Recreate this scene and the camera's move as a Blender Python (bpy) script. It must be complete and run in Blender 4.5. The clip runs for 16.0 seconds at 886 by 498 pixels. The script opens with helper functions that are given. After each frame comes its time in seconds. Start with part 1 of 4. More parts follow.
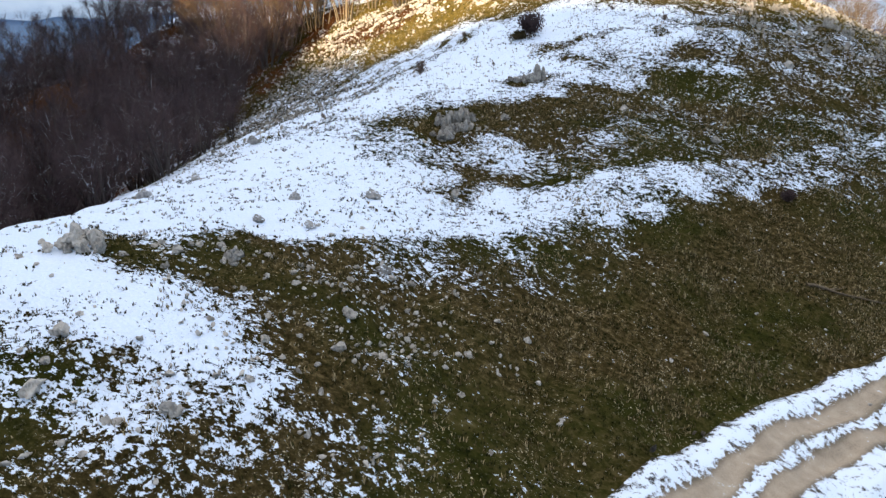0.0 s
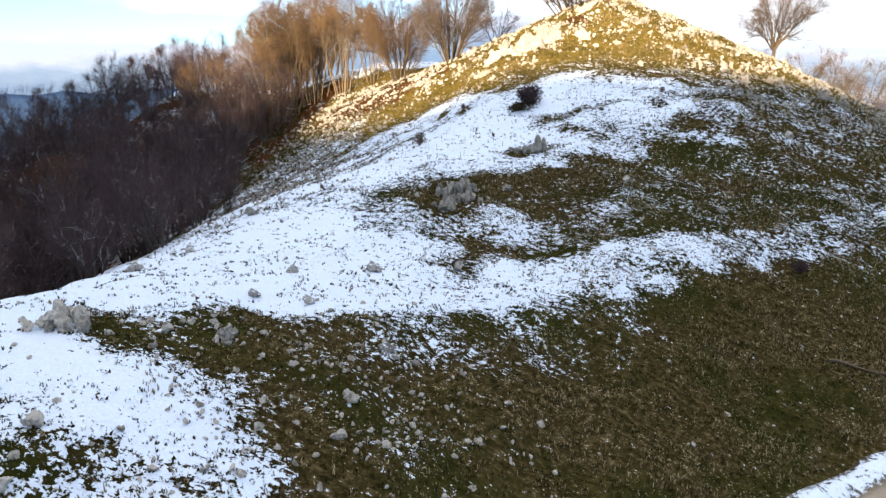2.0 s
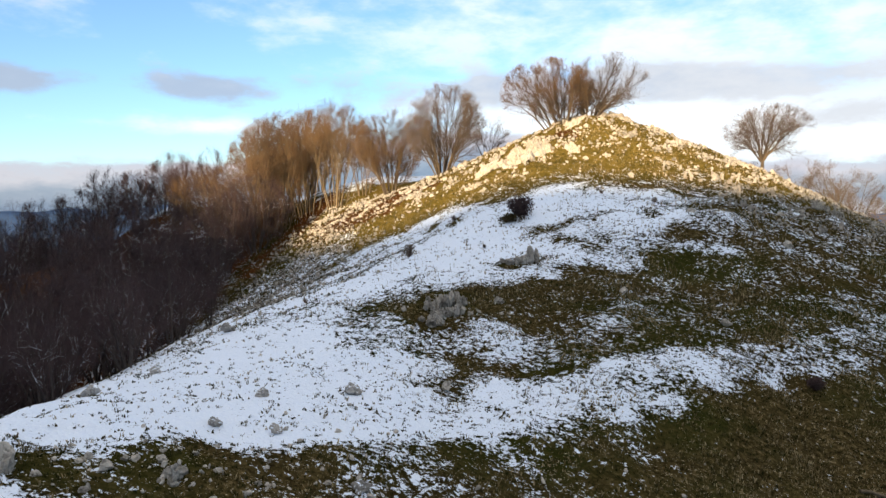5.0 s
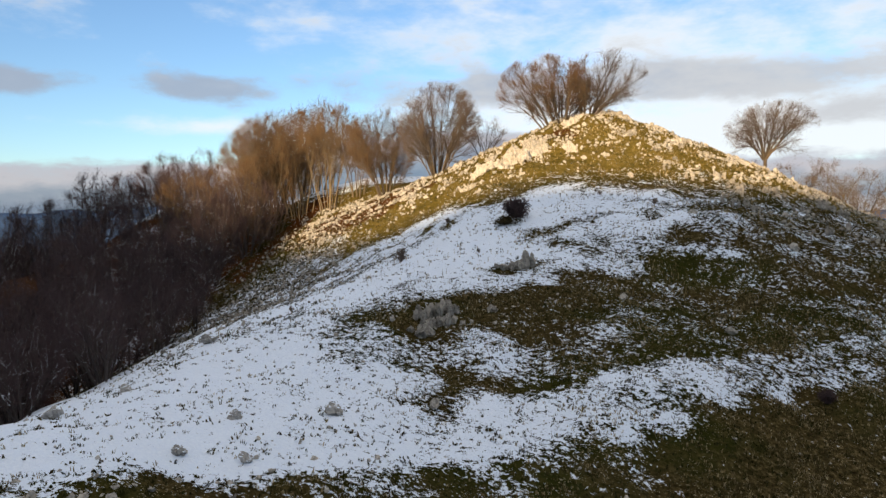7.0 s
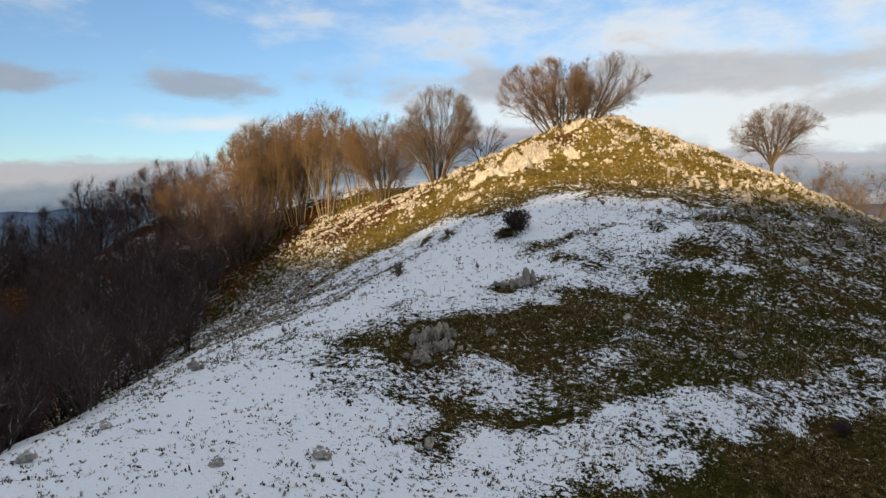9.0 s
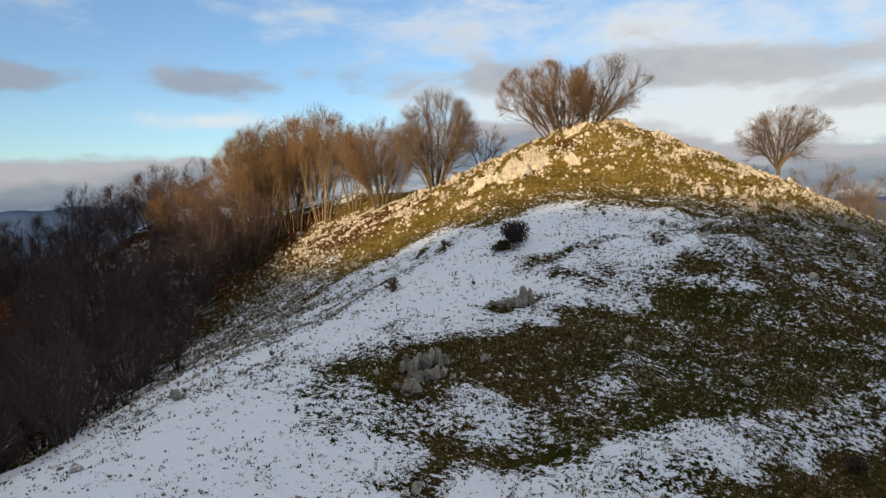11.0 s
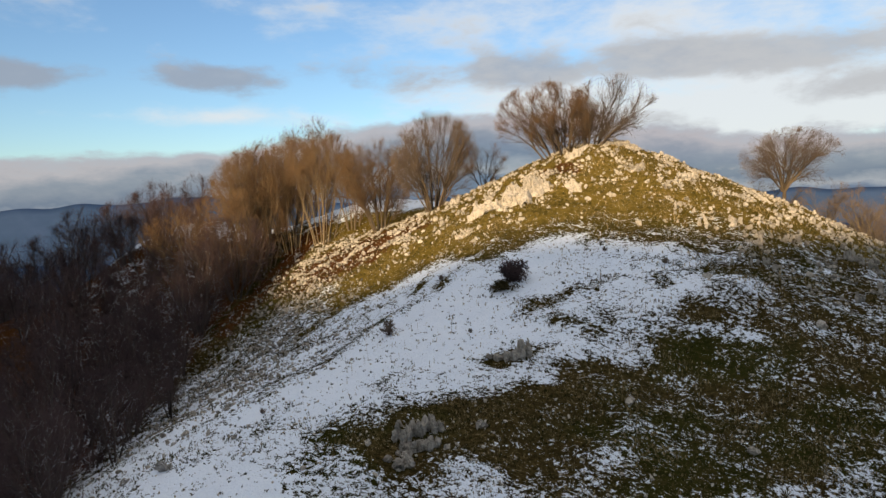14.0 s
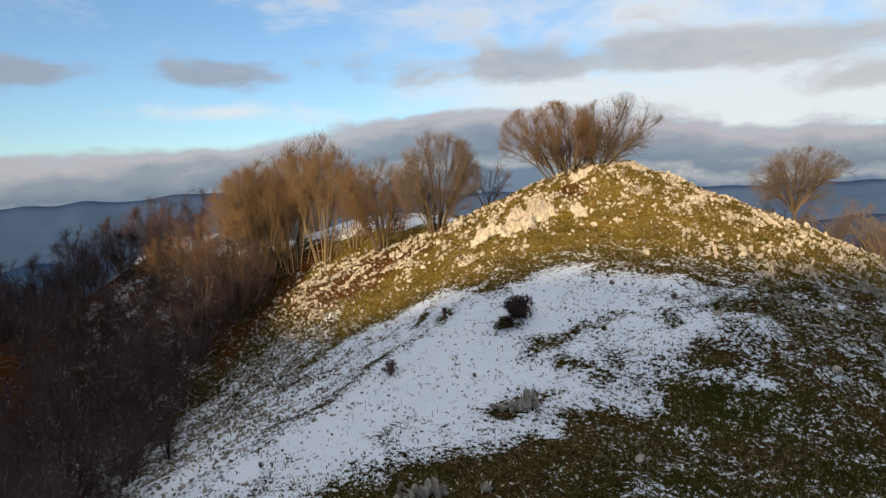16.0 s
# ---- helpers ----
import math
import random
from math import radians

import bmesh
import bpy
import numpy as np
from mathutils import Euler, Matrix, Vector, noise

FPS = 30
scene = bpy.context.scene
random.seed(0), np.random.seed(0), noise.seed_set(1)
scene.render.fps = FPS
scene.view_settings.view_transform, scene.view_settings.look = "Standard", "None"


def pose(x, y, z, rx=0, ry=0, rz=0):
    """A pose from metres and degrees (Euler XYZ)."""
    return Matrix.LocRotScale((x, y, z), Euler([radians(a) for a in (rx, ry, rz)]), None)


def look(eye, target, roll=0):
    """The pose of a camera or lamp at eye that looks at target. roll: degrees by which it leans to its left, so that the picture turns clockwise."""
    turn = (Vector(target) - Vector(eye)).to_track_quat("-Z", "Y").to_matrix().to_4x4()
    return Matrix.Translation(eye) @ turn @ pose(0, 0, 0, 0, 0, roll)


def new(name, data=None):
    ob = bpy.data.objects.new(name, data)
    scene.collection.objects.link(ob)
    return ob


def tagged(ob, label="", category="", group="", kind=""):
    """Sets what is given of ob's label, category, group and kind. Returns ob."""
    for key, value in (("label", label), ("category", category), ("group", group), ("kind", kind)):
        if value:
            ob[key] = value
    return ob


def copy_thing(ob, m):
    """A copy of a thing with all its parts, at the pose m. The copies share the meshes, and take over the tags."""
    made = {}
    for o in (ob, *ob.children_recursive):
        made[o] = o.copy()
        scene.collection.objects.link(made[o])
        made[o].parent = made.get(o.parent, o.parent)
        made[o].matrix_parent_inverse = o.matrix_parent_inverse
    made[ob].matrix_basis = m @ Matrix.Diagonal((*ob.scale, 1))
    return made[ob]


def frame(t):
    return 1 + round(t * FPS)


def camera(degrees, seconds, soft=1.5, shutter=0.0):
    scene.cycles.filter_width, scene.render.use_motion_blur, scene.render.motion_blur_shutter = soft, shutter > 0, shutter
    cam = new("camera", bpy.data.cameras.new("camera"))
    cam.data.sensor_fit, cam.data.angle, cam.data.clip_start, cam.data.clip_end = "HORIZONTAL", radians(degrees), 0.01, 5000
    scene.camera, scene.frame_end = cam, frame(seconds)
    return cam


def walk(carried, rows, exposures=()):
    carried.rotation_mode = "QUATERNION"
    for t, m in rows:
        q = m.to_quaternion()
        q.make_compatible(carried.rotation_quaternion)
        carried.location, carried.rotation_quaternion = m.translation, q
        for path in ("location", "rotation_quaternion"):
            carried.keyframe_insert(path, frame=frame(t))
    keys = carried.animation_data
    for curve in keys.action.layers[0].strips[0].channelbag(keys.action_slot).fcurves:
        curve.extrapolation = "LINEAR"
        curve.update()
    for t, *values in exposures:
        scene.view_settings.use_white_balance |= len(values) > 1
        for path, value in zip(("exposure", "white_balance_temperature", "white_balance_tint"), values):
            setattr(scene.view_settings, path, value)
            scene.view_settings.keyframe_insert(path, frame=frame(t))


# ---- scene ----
cam = camera(64.9, 16.0, soft=1.45)
METRES, EYE, TILT, LEAN, TURN = 17.5, 0.0, -17.8, 0.0, 0.0
ROWS = [
    (0.0, 0.0, 0.0, 0.0, 0.0, 0.0, -0.0),
    (0.5, -0.0056, 0.0169, 0.0054, -0.11, 0.95, -0.01),
    (1.0, -0.0123, 0.0348, 0.0082, -0.2, 2.53, 0.04),
    (1.5, -0.0171, 0.0535, 0.0106, -0.28, 4.11, 0.12),
    (2.0, -0.0216, 0.0726, 0.0144, -0.38, 5.67, 0.19),
    (2.5, -0.0271, 0.0918, 0.0176, -0.44, 7.25, 0.25),
    (3.0, -0.031, 0.1151, 0.0225, -0.51, 8.79, 0.33),
    (3.5, -0.0279, 0.1367, 0.0273, -0.57, 10.34, 0.41),
    (4.0, -0.018, 0.1555, 0.0307, -0.63, 11.92, 0.49),
    (4.5, -0.0061, 0.1758, 0.0357, -0.66, 13.45, 0.58),
    (5.0, 0.0034, 0.1989, 0.0422, -0.68, 14.88, 0.65),
    (7.5, 0.0446, 0.3214, 0.1149, -0.52, 14.73, 1.08),
    (8.0, 0.0523, 0.3379, 0.1411, -0.44, 14.64, 1.15),
    (8.5, 0.0564, 0.3525, 0.1668, -0.35, 14.56, 1.19),
    (9.0, 0.059, 0.3658, 0.1914, -0.27, 14.47, 1.26),
    (11.5, 0.1106, 0.4557, 0.3244, 0.27, 14.02, 1.63),
    (12.0, 0.1191, 0.4638, 0.3597, 0.34, 13.94, 1.7),
    (12.5, 0.1281, 0.4677, 0.3946, 0.46, 13.87, 1.76),
    (13.0, 0.1344, 0.4667, 0.429, 0.55, 13.8, 1.83),
    (13.5, 0.1391, 0.4642, 0.4636, 0.64, 13.71, 1.89),
    (14.0, 0.1425, 0.4661, 0.5051, 0.72, 13.58, 1.96),
    (14.5, 0.1463, 0.4732, 0.5509, 0.81, 13.46, 2.03),
    (15.0, 0.1493, 0.483, 0.5973, 0.9, 13.35, 2.09),
    (15.5, 0.1503, 0.4912, 0.6434, 0.99, 13.25, 2.14),
    (16.0, 0.153, 0.4991, 0.6916, 1.1, 13.14, 2.21),
]
EXPOSURES = [(0.0, 0.80, 6050, 10), (2.0, 0.82, 6100, 10), (3.5, 0.58, 6350, 10), (5.0, 0.32, 6550, 10), (7.5, -0.08, 6750, 10), (9.0, -0.19, 6850, 10), (12.5, -0.27, 6850, 10), (16.0, -0.23, 6750, 10)]
walk(cam, [(t, pose(0, 0, EYE, TILT, LEAN, TURN) @ pose(METRES * x, METRES * y, METRES * z, 90 + pitch, roll, yaw)) for t, x, y, z, yaw, pitch, roll in ROWS], EXPOSURES)

# ---- sun, sky and clouds ----
SUN_UP = 9.0
SUN_SIDE = Vector((-0.35, -0.937, 0)).normalized()      # where the low sun stands, seen on the plan
SUN_DIR = (SUN_SIDE * math.cos(radians(SUN_UP)) + Vector((0, 0, math.sin(radians(SUN_UP))))).normalized()
sun = new("sun", bpy.data.lights.new("sun", "SUN"))
sun.data.energy, sun.data.angle, sun.data.color = 10.0, radians(0.9), (1.0, 0.74, 0.43)
sun.matrix_basis = look((0, 0, 60), Vector((0, 0, 60)) - SUN_DIR)


class Nodes:
    """Short ways to add nodes to one tree."""

    def __init__(self, tree):
        self.tree = tree
        tree.nodes.clear()

    def add(self, kind, **links):
        n = self.tree.nodes.new(kind)
        for k, v in links.items():
            self.put(n.inputs[int(k[1:])] if k[0] == "i" and k[1:].isdigit() else n.inputs[k.replace("_", " ")], v)
        return n

    def put(self, socket, v):
        if isinstance(v, bpy.types.NodeSocket):
            self.tree.links.new(v, socket)
        else:
            socket.default_value = v

    def math(self, op, a, b=0.0, c=0.0):
        n = self.add("ShaderNodeMath", i0=a, i1=b, i2=c)
        n.operation = op
        return n.outputs[0]

    def noise(self, vector, scale, detail=4.0, rough=0.55, warp=0.0):
        return self.add("ShaderNodeTexNoise", Vector=vector, Scale=scale, Detail=detail, Roughness=rough, Distortion=warp).outputs["Fac"]

    def step(self, value, lo, hi):
        n = self.add("ShaderNodeMapRange", i0=value, i1=lo, i2=hi, i3=0.0, i4=1.0)
        n.interpolation_type = "SMOOTHSTEP"
        return n.outputs[0]

    def mix(self, f, a, b):
        n = self.add("ShaderNodeMix")
        n.data_type = "RGBA"
        for s, v in ((n.inputs[0], f), (n.inputs[6], a), (n.inputs[7], b)):
            self.put(s, v)
        return n.outputs[2]

    def ramp(self, f, stops):
        n = self.add("ShaderNodeValToRGB", Fac=f)
        while len(n.color_ramp.elements) < len(stops):
            n.color_ramp.elements.new(0.5)
        for e, (p, c) in zip(n.color_ramp.elements, stops):
            e.position, e.color = p, (*c, 1)
        return n.outputs[0]

    def layer(self, name):
        n = self.add("ShaderNodeVertexColor")
        n.layer_name = name
        return [*self.add("ShaderNodeSeparateColor", Color=n.outputs[0]).outputs, n.outputs[1]]


world = bpy.data.worlds.new("sky")
scene.world = world
world.use_nodes = True
w = Nodes(world.node_tree)
sky_node = w.add("ShaderNodeTexSky")
sky_node.sky_type, sky_node.sun_disc, sky_node.sun_elevation = "NISHITA", False, radians(SUN_UP)
sky_node.sun_rotation, sky_node.altitude = math.atan2(SUN_SIDE.x, SUN_SIDE.y), 1200.0
sky = sky_node.outputs[0]
way = w.add("ShaderNodeTexCoord").outputs["Generated"]
sep = w.add("ShaderNodeSeparateXYZ", Vector=way)
az = w.math("MULTIPLY", w.math("ARCTAN2", sep.outputs[0], sep.outputs[1]), 57.2958)
el = w.math("MULTIPLY", w.math("ARCSINE", sep.outputs[2]), 57.2958)
flat = w.add("ShaderNodeCombineXYZ", X=w.math("MULTIPLY", az, 0.10), Y=w.math("MULTIPLY", el, 0.24), Z=1.7).outputs[0]
puff = w.noise(flat, 1.0, 6.0, 0.52, 0.35)
fine = w.noise(flat, 3.1, 5.0, 0.6)


def cloud(a, e, half_a, half_e, gain):
    """One cloud bank, by its direction, its half width and half height in degrees."""
    p = w.math("POWER", w.math("DIVIDE", w.math("SUBTRACT", az, a), half_a), 2.0)
    q = w.math("POWER", w.math("DIVIDE", w.math("SUBTRACT", el, e), half_e), 2.0)
    return w.math("MULTIPLY", w.math("EXPONENT", w.math("MULTIPLY", w.math("ADD", p, q), -1.0)), gain)


def total(parts):
    s = parts[0]
    for v in parts[1:]:
        s = w.math("ADD", s, v)
    return s


ragged = w.math("ADD", w.math("MULTIPLY", w.math("SUBTRACT", puff, 0.5), 1.5), w.math("MULTIPLY", w.math("SUBTRACT", fine, 0.5), 0.85))
# thin white veil, thickest on the side away from the blue
veil = w.step(w.math("ADD", total([cloud(24, 9, 22, 6, 0.55), cloud(0, 16, 40, 4.5, 0.28), cloud(-19, 6.8, 11, 0.9, 0.5), cloud(6, 7.5, 9, 1.8, 0.3), cloud(23, 4.9, 15, 2.8, 0.8)]), w.math("MULTIPLY", ragged, 0.7)), 0.12, 0.75)
# grey banks with flat bases
bank_top = w.math("ADD", w.math("ADD", 3.9, w.math("MULTIPLY", cloud(3, 0, 16, 1e6, 1.0), 2.8)), w.math("MULTIPLY", ragged, 1.6))
low = w.step(w.math("SUBTRACT", bank_top, el), -0.25, 0.55)
grey = w.step(w.math("ADD", total([cloud(-31.5, 9.5, 4.8, 1.15, 1.0), cloud(-18.0, 9.7, 5.2, 1.25, 1.0), cloud(-6, 9.8, 6, 1.5, 0.40),
                                   cloud(7, 10.0, 5, 1.7, 0.85), cloud(17, 9.8, 6, 1.7, 0.95), cloud(28, 9.6, 7, 1.7, 0.95), cloud(18, 5.4, 9, 1.7, 0.55), cloud(31, 6.8, 6, 1.2, 0.7)]), w.math("MULTIPLY", ragged, 1.15)), 0.20, 0.78)
glow = cloud(20, 1.0, 6, 0.45, 0.75)
lit = w.step(w.math("ADD", w.math("MULTIPLY", az, 0.012), w.math("MULTIPLY", fine, 0.9)), 0.15, 0.95)
tint = w.add("ShaderNodeVectorMath", i0=sky, i1=(0.142, 0.180, 0.232))
tint.operation = "MULTIPLY"
base = tint.outputs[0]
veiled = w.mix(w.math("MULTIPLY", veil, 0.9), base, (0.92, 0.97, 1.02, 1))
greyed = w.mix(w.math("MULTIPLY", grey, 0.82), veiled, w.mix(lit, (0.38, 0.43, 0.53, 1), (0.58, 0.61, 0.66, 1)))
# the low bank: mauve-white tops, slate underside, a pale gap above the far hills
depth = w.math("SUBTRACT", bank_top, el)
bank = w.ramp(w.math("ADD", w.math("MULTIPLY", depth, 0.2), w.math("MULTIPLY", w.math("SUBTRACT", fine, 0.5), 0.25)),
              [(0.0, (0.50, 0.56, 0.66)), (0.18, (0.54, 0.53, 0.59)), (0.40, (0.30, 0.35, 0.45)), (0.66, (0.17, 0.235, 0.36)), (0.86, (0.40, 0.45, 0.54)), (1.0, (0.13, 0.21, 0.36))])
final = w.mix(w.math("MULTIPLY", low, 0.93), greyed, bank)
final = w.mix(w.math("MULTIPLY", glow, w.step(fine, 0.42, 0.6)), final, (0.85, 0.80, 0.74, 1))
# unseen high bright cloud overhead, beyond the blue, added to lift the shaded ground
fill_deck = w.math("MULTIPLY", w.step(w.math("ADD", el, w.math("MULTIPLY", ragged, 14.0)), 17.0, 34.0), 0.92)
final = w.mix(fill_deck, final, (0.85, 0.83, 0.815, 1))
back = w.add("ShaderNodeBackground", Color=final, Strength=1.0)
w.add("ShaderNodeOutputWorld", Surface=back.outputs[0])

# ---- materials ----


def material(name):
    m = bpy.data.materials.new(name)
    m.use_nodes = True
    return m, Nodes(m.node_tree)


def finish(n, colour, rough=0.9, height=None, strength=0.5, distance=0.05, spec=0.3, **more):
    b = n.add("ShaderNodeBsdfPrincipled", Base_Color=colour, Roughness=rough, **more)
    n.put(b.inputs["Specular IOR Level"], spec)
    if height is not None:
        n.put(b.inputs["Normal"], n.add("ShaderNodeBump", Strength=strength, Distance=distance, Height=height).outputs[0])
    n.add("ShaderNodeOutputMaterial", Surface=b.outputs[0])


SNOW = (0.74, 0.81, 0.91, 1)


def ground_material():
    m, n = material("hillside")
    at = n.add("ShaderNodeNewGeometry").outputs["Position"]
    cover = n.layer("cover")
    snow, litter, bare = cover[0], cover[1], cover[2]
    at = n.add("ShaderNodeMapping", Vector=at, Rotation=(0, 0, radians(22))).outputs[0]
    at = n.add("ShaderNodeMapping", Vector=at, Scale=(0.8, 1.0, 1.0)).outputs[0]      # everything lies in streaks along the slope
    broad, patch, tuft, grain = n.noise(at, 0.16, 3), n.noise(at, 0.9, 5, 0.6, 0.4), n.noise(at, 4.0, 4, 0.62, 0.2), n.noise(at, 11.0, 4, 0.65)
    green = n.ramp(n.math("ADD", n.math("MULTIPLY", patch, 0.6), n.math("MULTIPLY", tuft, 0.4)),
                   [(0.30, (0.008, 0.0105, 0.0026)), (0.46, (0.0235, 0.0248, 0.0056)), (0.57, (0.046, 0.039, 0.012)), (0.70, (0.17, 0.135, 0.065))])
    brown = n.ramp(n.math("ADD", n.math("MULTIPLY", tuft, 0.65), n.math("MULTIPLY", grain, 0.35)),
                   [(0.34, (0.011, 0.008, 0.003)), (0.5, (0.042, 0.031, 0.012)), (0.6, (0.11, 0.080, 0.036)), (0.7, (0.34, 0.27, 0.16))])
    turf = n.mix(n.step(broad, 0.38, 0.58), green, brown)
    turf = n.mix(n.math("MULTIPLY", n.step(grain, 0.45, 0.8), 0.22), turf, (0.12, 0.095, 0.03, 1))
    # dry upland grass; some of the summit's sunlight is painted into this colour
    golden_sunlit = n.ramp(n.math("ADD", n.math("MULTIPLY", patch, 0.4), n.math("MULTIPLY", tuft, 0.6)),
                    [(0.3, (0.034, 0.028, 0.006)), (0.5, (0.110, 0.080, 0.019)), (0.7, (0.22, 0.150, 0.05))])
    turf = n.mix(cover[3], turf, golden_sunlit)
    # bleached stalks and chips of stone lying loose
    chips = n.math("MULTIPLY", n.step(n.noise(at, 13.0, 3, 0.55), 0.62, 0.67), n.step(n.noise(at, 0.55, 3), 0.40, 0.64))
    turf = n.mix(n.math("MULTIPLY", chips, 0.85), turf, (0.50, 0.43, 0.30, 1))
    leaves = n.ramp(n.math("ADD", n.math("MULTIPLY", tuft, 0.5), n.math("MULTIPLY", grain, 0.5)),
                    [(0.3, (0.018, 0.0075, 0.003)), (0.5, (0.064, 0.027, 0.010)), (0.7, (0.14, 0.07, 0.028))])
    under = n.mix(n.step(n.math("ADD", litter, n.math("MULTIPLY", n.math("SUBTRACT", patch, 0.5), 1.6)), 0.4, 0.65), turf, leaves)
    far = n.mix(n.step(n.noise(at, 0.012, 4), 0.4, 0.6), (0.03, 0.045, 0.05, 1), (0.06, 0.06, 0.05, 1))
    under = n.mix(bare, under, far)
    # snow lies where the cover is deep and melts out round tufts and stones
    break_up = n.math("ADD", n.math("MULTIPLY", n.math("SUBTRACT", tuft, 0.5), 2.5), n.math("ADD", n.math("MULTIPLY", n.math("SUBTRACT", patch, 0.5), 1.3), n.math("MULTIPLY", n.math("SUBTRACT", grain, 0.5), 1.9)))
    white = n.step(n.math("ADD", n.math("SUBTRACT", n.math("MULTIPLY", snow, 1.30), 0.17), break_up), 0.48, 0.56)
    old = n.mix(n.step(grain, 0.35, 0.75), (0.65, 0.73, 0.86, 1), SNOW)
    colour = n.mix(white, under, old)
    tall = n.math("ADD", n.math("MULTIPLY", white, 0.55), n.math("ADD", n.math("MULTIPLY", tuft, 0.55), n.math("MULTIPLY", grain, 0.45)))
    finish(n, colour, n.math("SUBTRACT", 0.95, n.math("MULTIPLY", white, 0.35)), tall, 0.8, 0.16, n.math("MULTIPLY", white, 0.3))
    return m


def track_material():
    m, n = material("track")
    at = n.add("ShaderNodeNewGeometry").outputs["Position"]
    cover = n.layer("cover")
    patch, tuft, grain = n.noise(at, 1.6, 5, 0.6), n.noise(at, 5.0, 5, 0.6), n.noise(at, 26.0, 4, 0.65)
    earth = n.ramp(n.math("ADD", n.math("MULTIPLY", patch, 0.5), n.math("MULTIPLY", grain, 0.5)),
                   [(0.3, (0.20, 0.155, 0.105)), (0.5, (0.36, 0.285, 0.205)), (0.7, (0.47, 0.39, 0.29))])
    soil = n.mix(n.step(tuft, 0.45, 0.6), (0.035, 0.028, 0.018, 1), (0.09, 0.075, 0.04, 1))
    under = n.mix(cover[1], soil, earth)
    white = n.step(n.math("ADD", cover[0], n.math("ADD", n.math("MULTIPLY", n.math("SUBTRACT", tuft, 0.5), 1.9), n.math("ADD", n.math("MULTIPLY", n.math("SUBTRACT", grain, 0.5), 1.3), n.math("MULTIPLY", n.math("SUBTRACT", patch, 0.5), 1.4)))), 0.46, 0.56)
    finish(n, n.mix(white, under, SNOW), 0.85, n.math("ADD", n.math("MULTIPLY", white, 0.6), n.math("MULTIPLY", grain, 0.5)), 0.7, 0.06)
    return m


def rock_material(name, tint, dusted=0.0):
    m, n = material(name)
    geo = n.add("ShaderNodeNewGeometry")
    place = geo.outputs["Position"]
    one = n.add("ShaderNodeObjectInfo").outputs["Random"]
    part_tone = geo.outputs["Random Per Island"]
    grain, stain = n.noise(place, 6.0, 6, 0.7), n.noise(place, 1.9, 4, 0.6, 0.5)
    tone = n.math("ADD", n.math("MULTIPLY", grain, 0.55), n.math("ADD", n.math("MULTIPLY", stain, 0.35), n.math("MULTIPLY", n.math("SUBTRACT", n.math("ADD", one, part_tone), 1.0), 0.16)))
    colour = n.ramp(tone, [(0.28, tuple(c * 0.18 for c in tint)), (0.40, tuple(c * 0.62 for c in tint)), (0.52, tint), (0.75, tuple(min(0.75, c * 1.25) for c in tint))])
    # vertical dark streaks paint crevice shade into the rock colour
    streak = n.noise(n.add("ShaderNodeMapping", Vector=place, Scale=(7.0, 7.0, 1.1)).outputs[0], 1.0, 4, 0.6)
    colour = n.mix(n.math("MULTIPLY", n.step(streak, 0.52, 0.66), 0.6), colour, tuple(c * 0.25 for c in tint) + (1,))
    lichen = n.step(n.noise(place, 3.3, 3), 0.58, 0.7)
    colour = n.mix(n.math("MULTIPLY", lichen, 0.45), colour, (0.10, 0.095, 0.075, 1))
    if dusted:
        up = n.add("ShaderNodeSeparateXYZ", Vector=geo.outputs["Normal"]).outputs[2]
        colour = n.mix(n.step(n.math("ADD", up, n.math("MULTIPLY", n.math("SUBTRACT", stain, 0.5), 1.6)), 1.0 - dusted, 1.15 - dusted), colour, SNOW)
    finish(n, colour, 0.92, n.math("ADD", grain, n.math("MULTIPLY", stain, 0.8)), 0.8, 0.06)
    return m


def bark_material(name, dark, light, snowy=0.0):
    m, n = material(name)
    geo = n.add("ShaderNodeNewGeometry")
    at = n.add("ShaderNodeTexCoord").outputs["Object"]
    one = n.add("ShaderNodeObjectInfo").outputs["Random"]
    isle = geo.outputs["Random Per Island"]
    streak = n.noise(n.add("ShaderNodeMapping", Vector=at, Scale=(6, 6, 1.2)).outputs[0], 1.5, 5, 0.6)
    tone = n.math("ADD", n.math("MULTIPLY", streak, 0.6), n.math("ADD", n.math("MULTIPLY", isle, 0.3), n.math("MULTIPLY", one, 0.2)))
    colour = n.ramp(tone, [(0.3, dark), (0.8, light)])
    if snowy:
        up = n.add("ShaderNodeSeparateXYZ", Vector=geo.outputs["Normal"]).outputs[2]
        colour = n.mix(n.step(n.math("ADD", up, n.math("MULTIPLY", n.math("SUBTRACT", n.noise(at, 0.7, 3), 0.5), 2.4)), 1.1 - snowy, 1.25 - snowy), colour, SNOW)
    finish(n, colour, 0.9, streak, 0.5, 0.02)
    return m


def blade_material(name, stops):
    m, n = material(name)
    geo = n.add("ShaderNodeNewGeometry")
    tone = n.math("ADD", n.math("MULTIPLY", geo.outputs["Random Per Island"], 0.6), n.math("MULTIPLY", n.noise(geo.outputs["Position"], 0.35, 3), 0.4))
    finish(n, n.ramp(tone, stops), 0.85, n.noise(geo.outputs["Position"], 30.0, 2), 0.2, 0.01, 0.04)
    return m


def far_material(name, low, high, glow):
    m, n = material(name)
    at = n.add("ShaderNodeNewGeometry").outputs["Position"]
    # distance haze is painted in: a blue colour that also glows faintly
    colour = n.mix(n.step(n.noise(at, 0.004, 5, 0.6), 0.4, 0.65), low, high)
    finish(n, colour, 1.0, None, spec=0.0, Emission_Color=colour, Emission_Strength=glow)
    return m


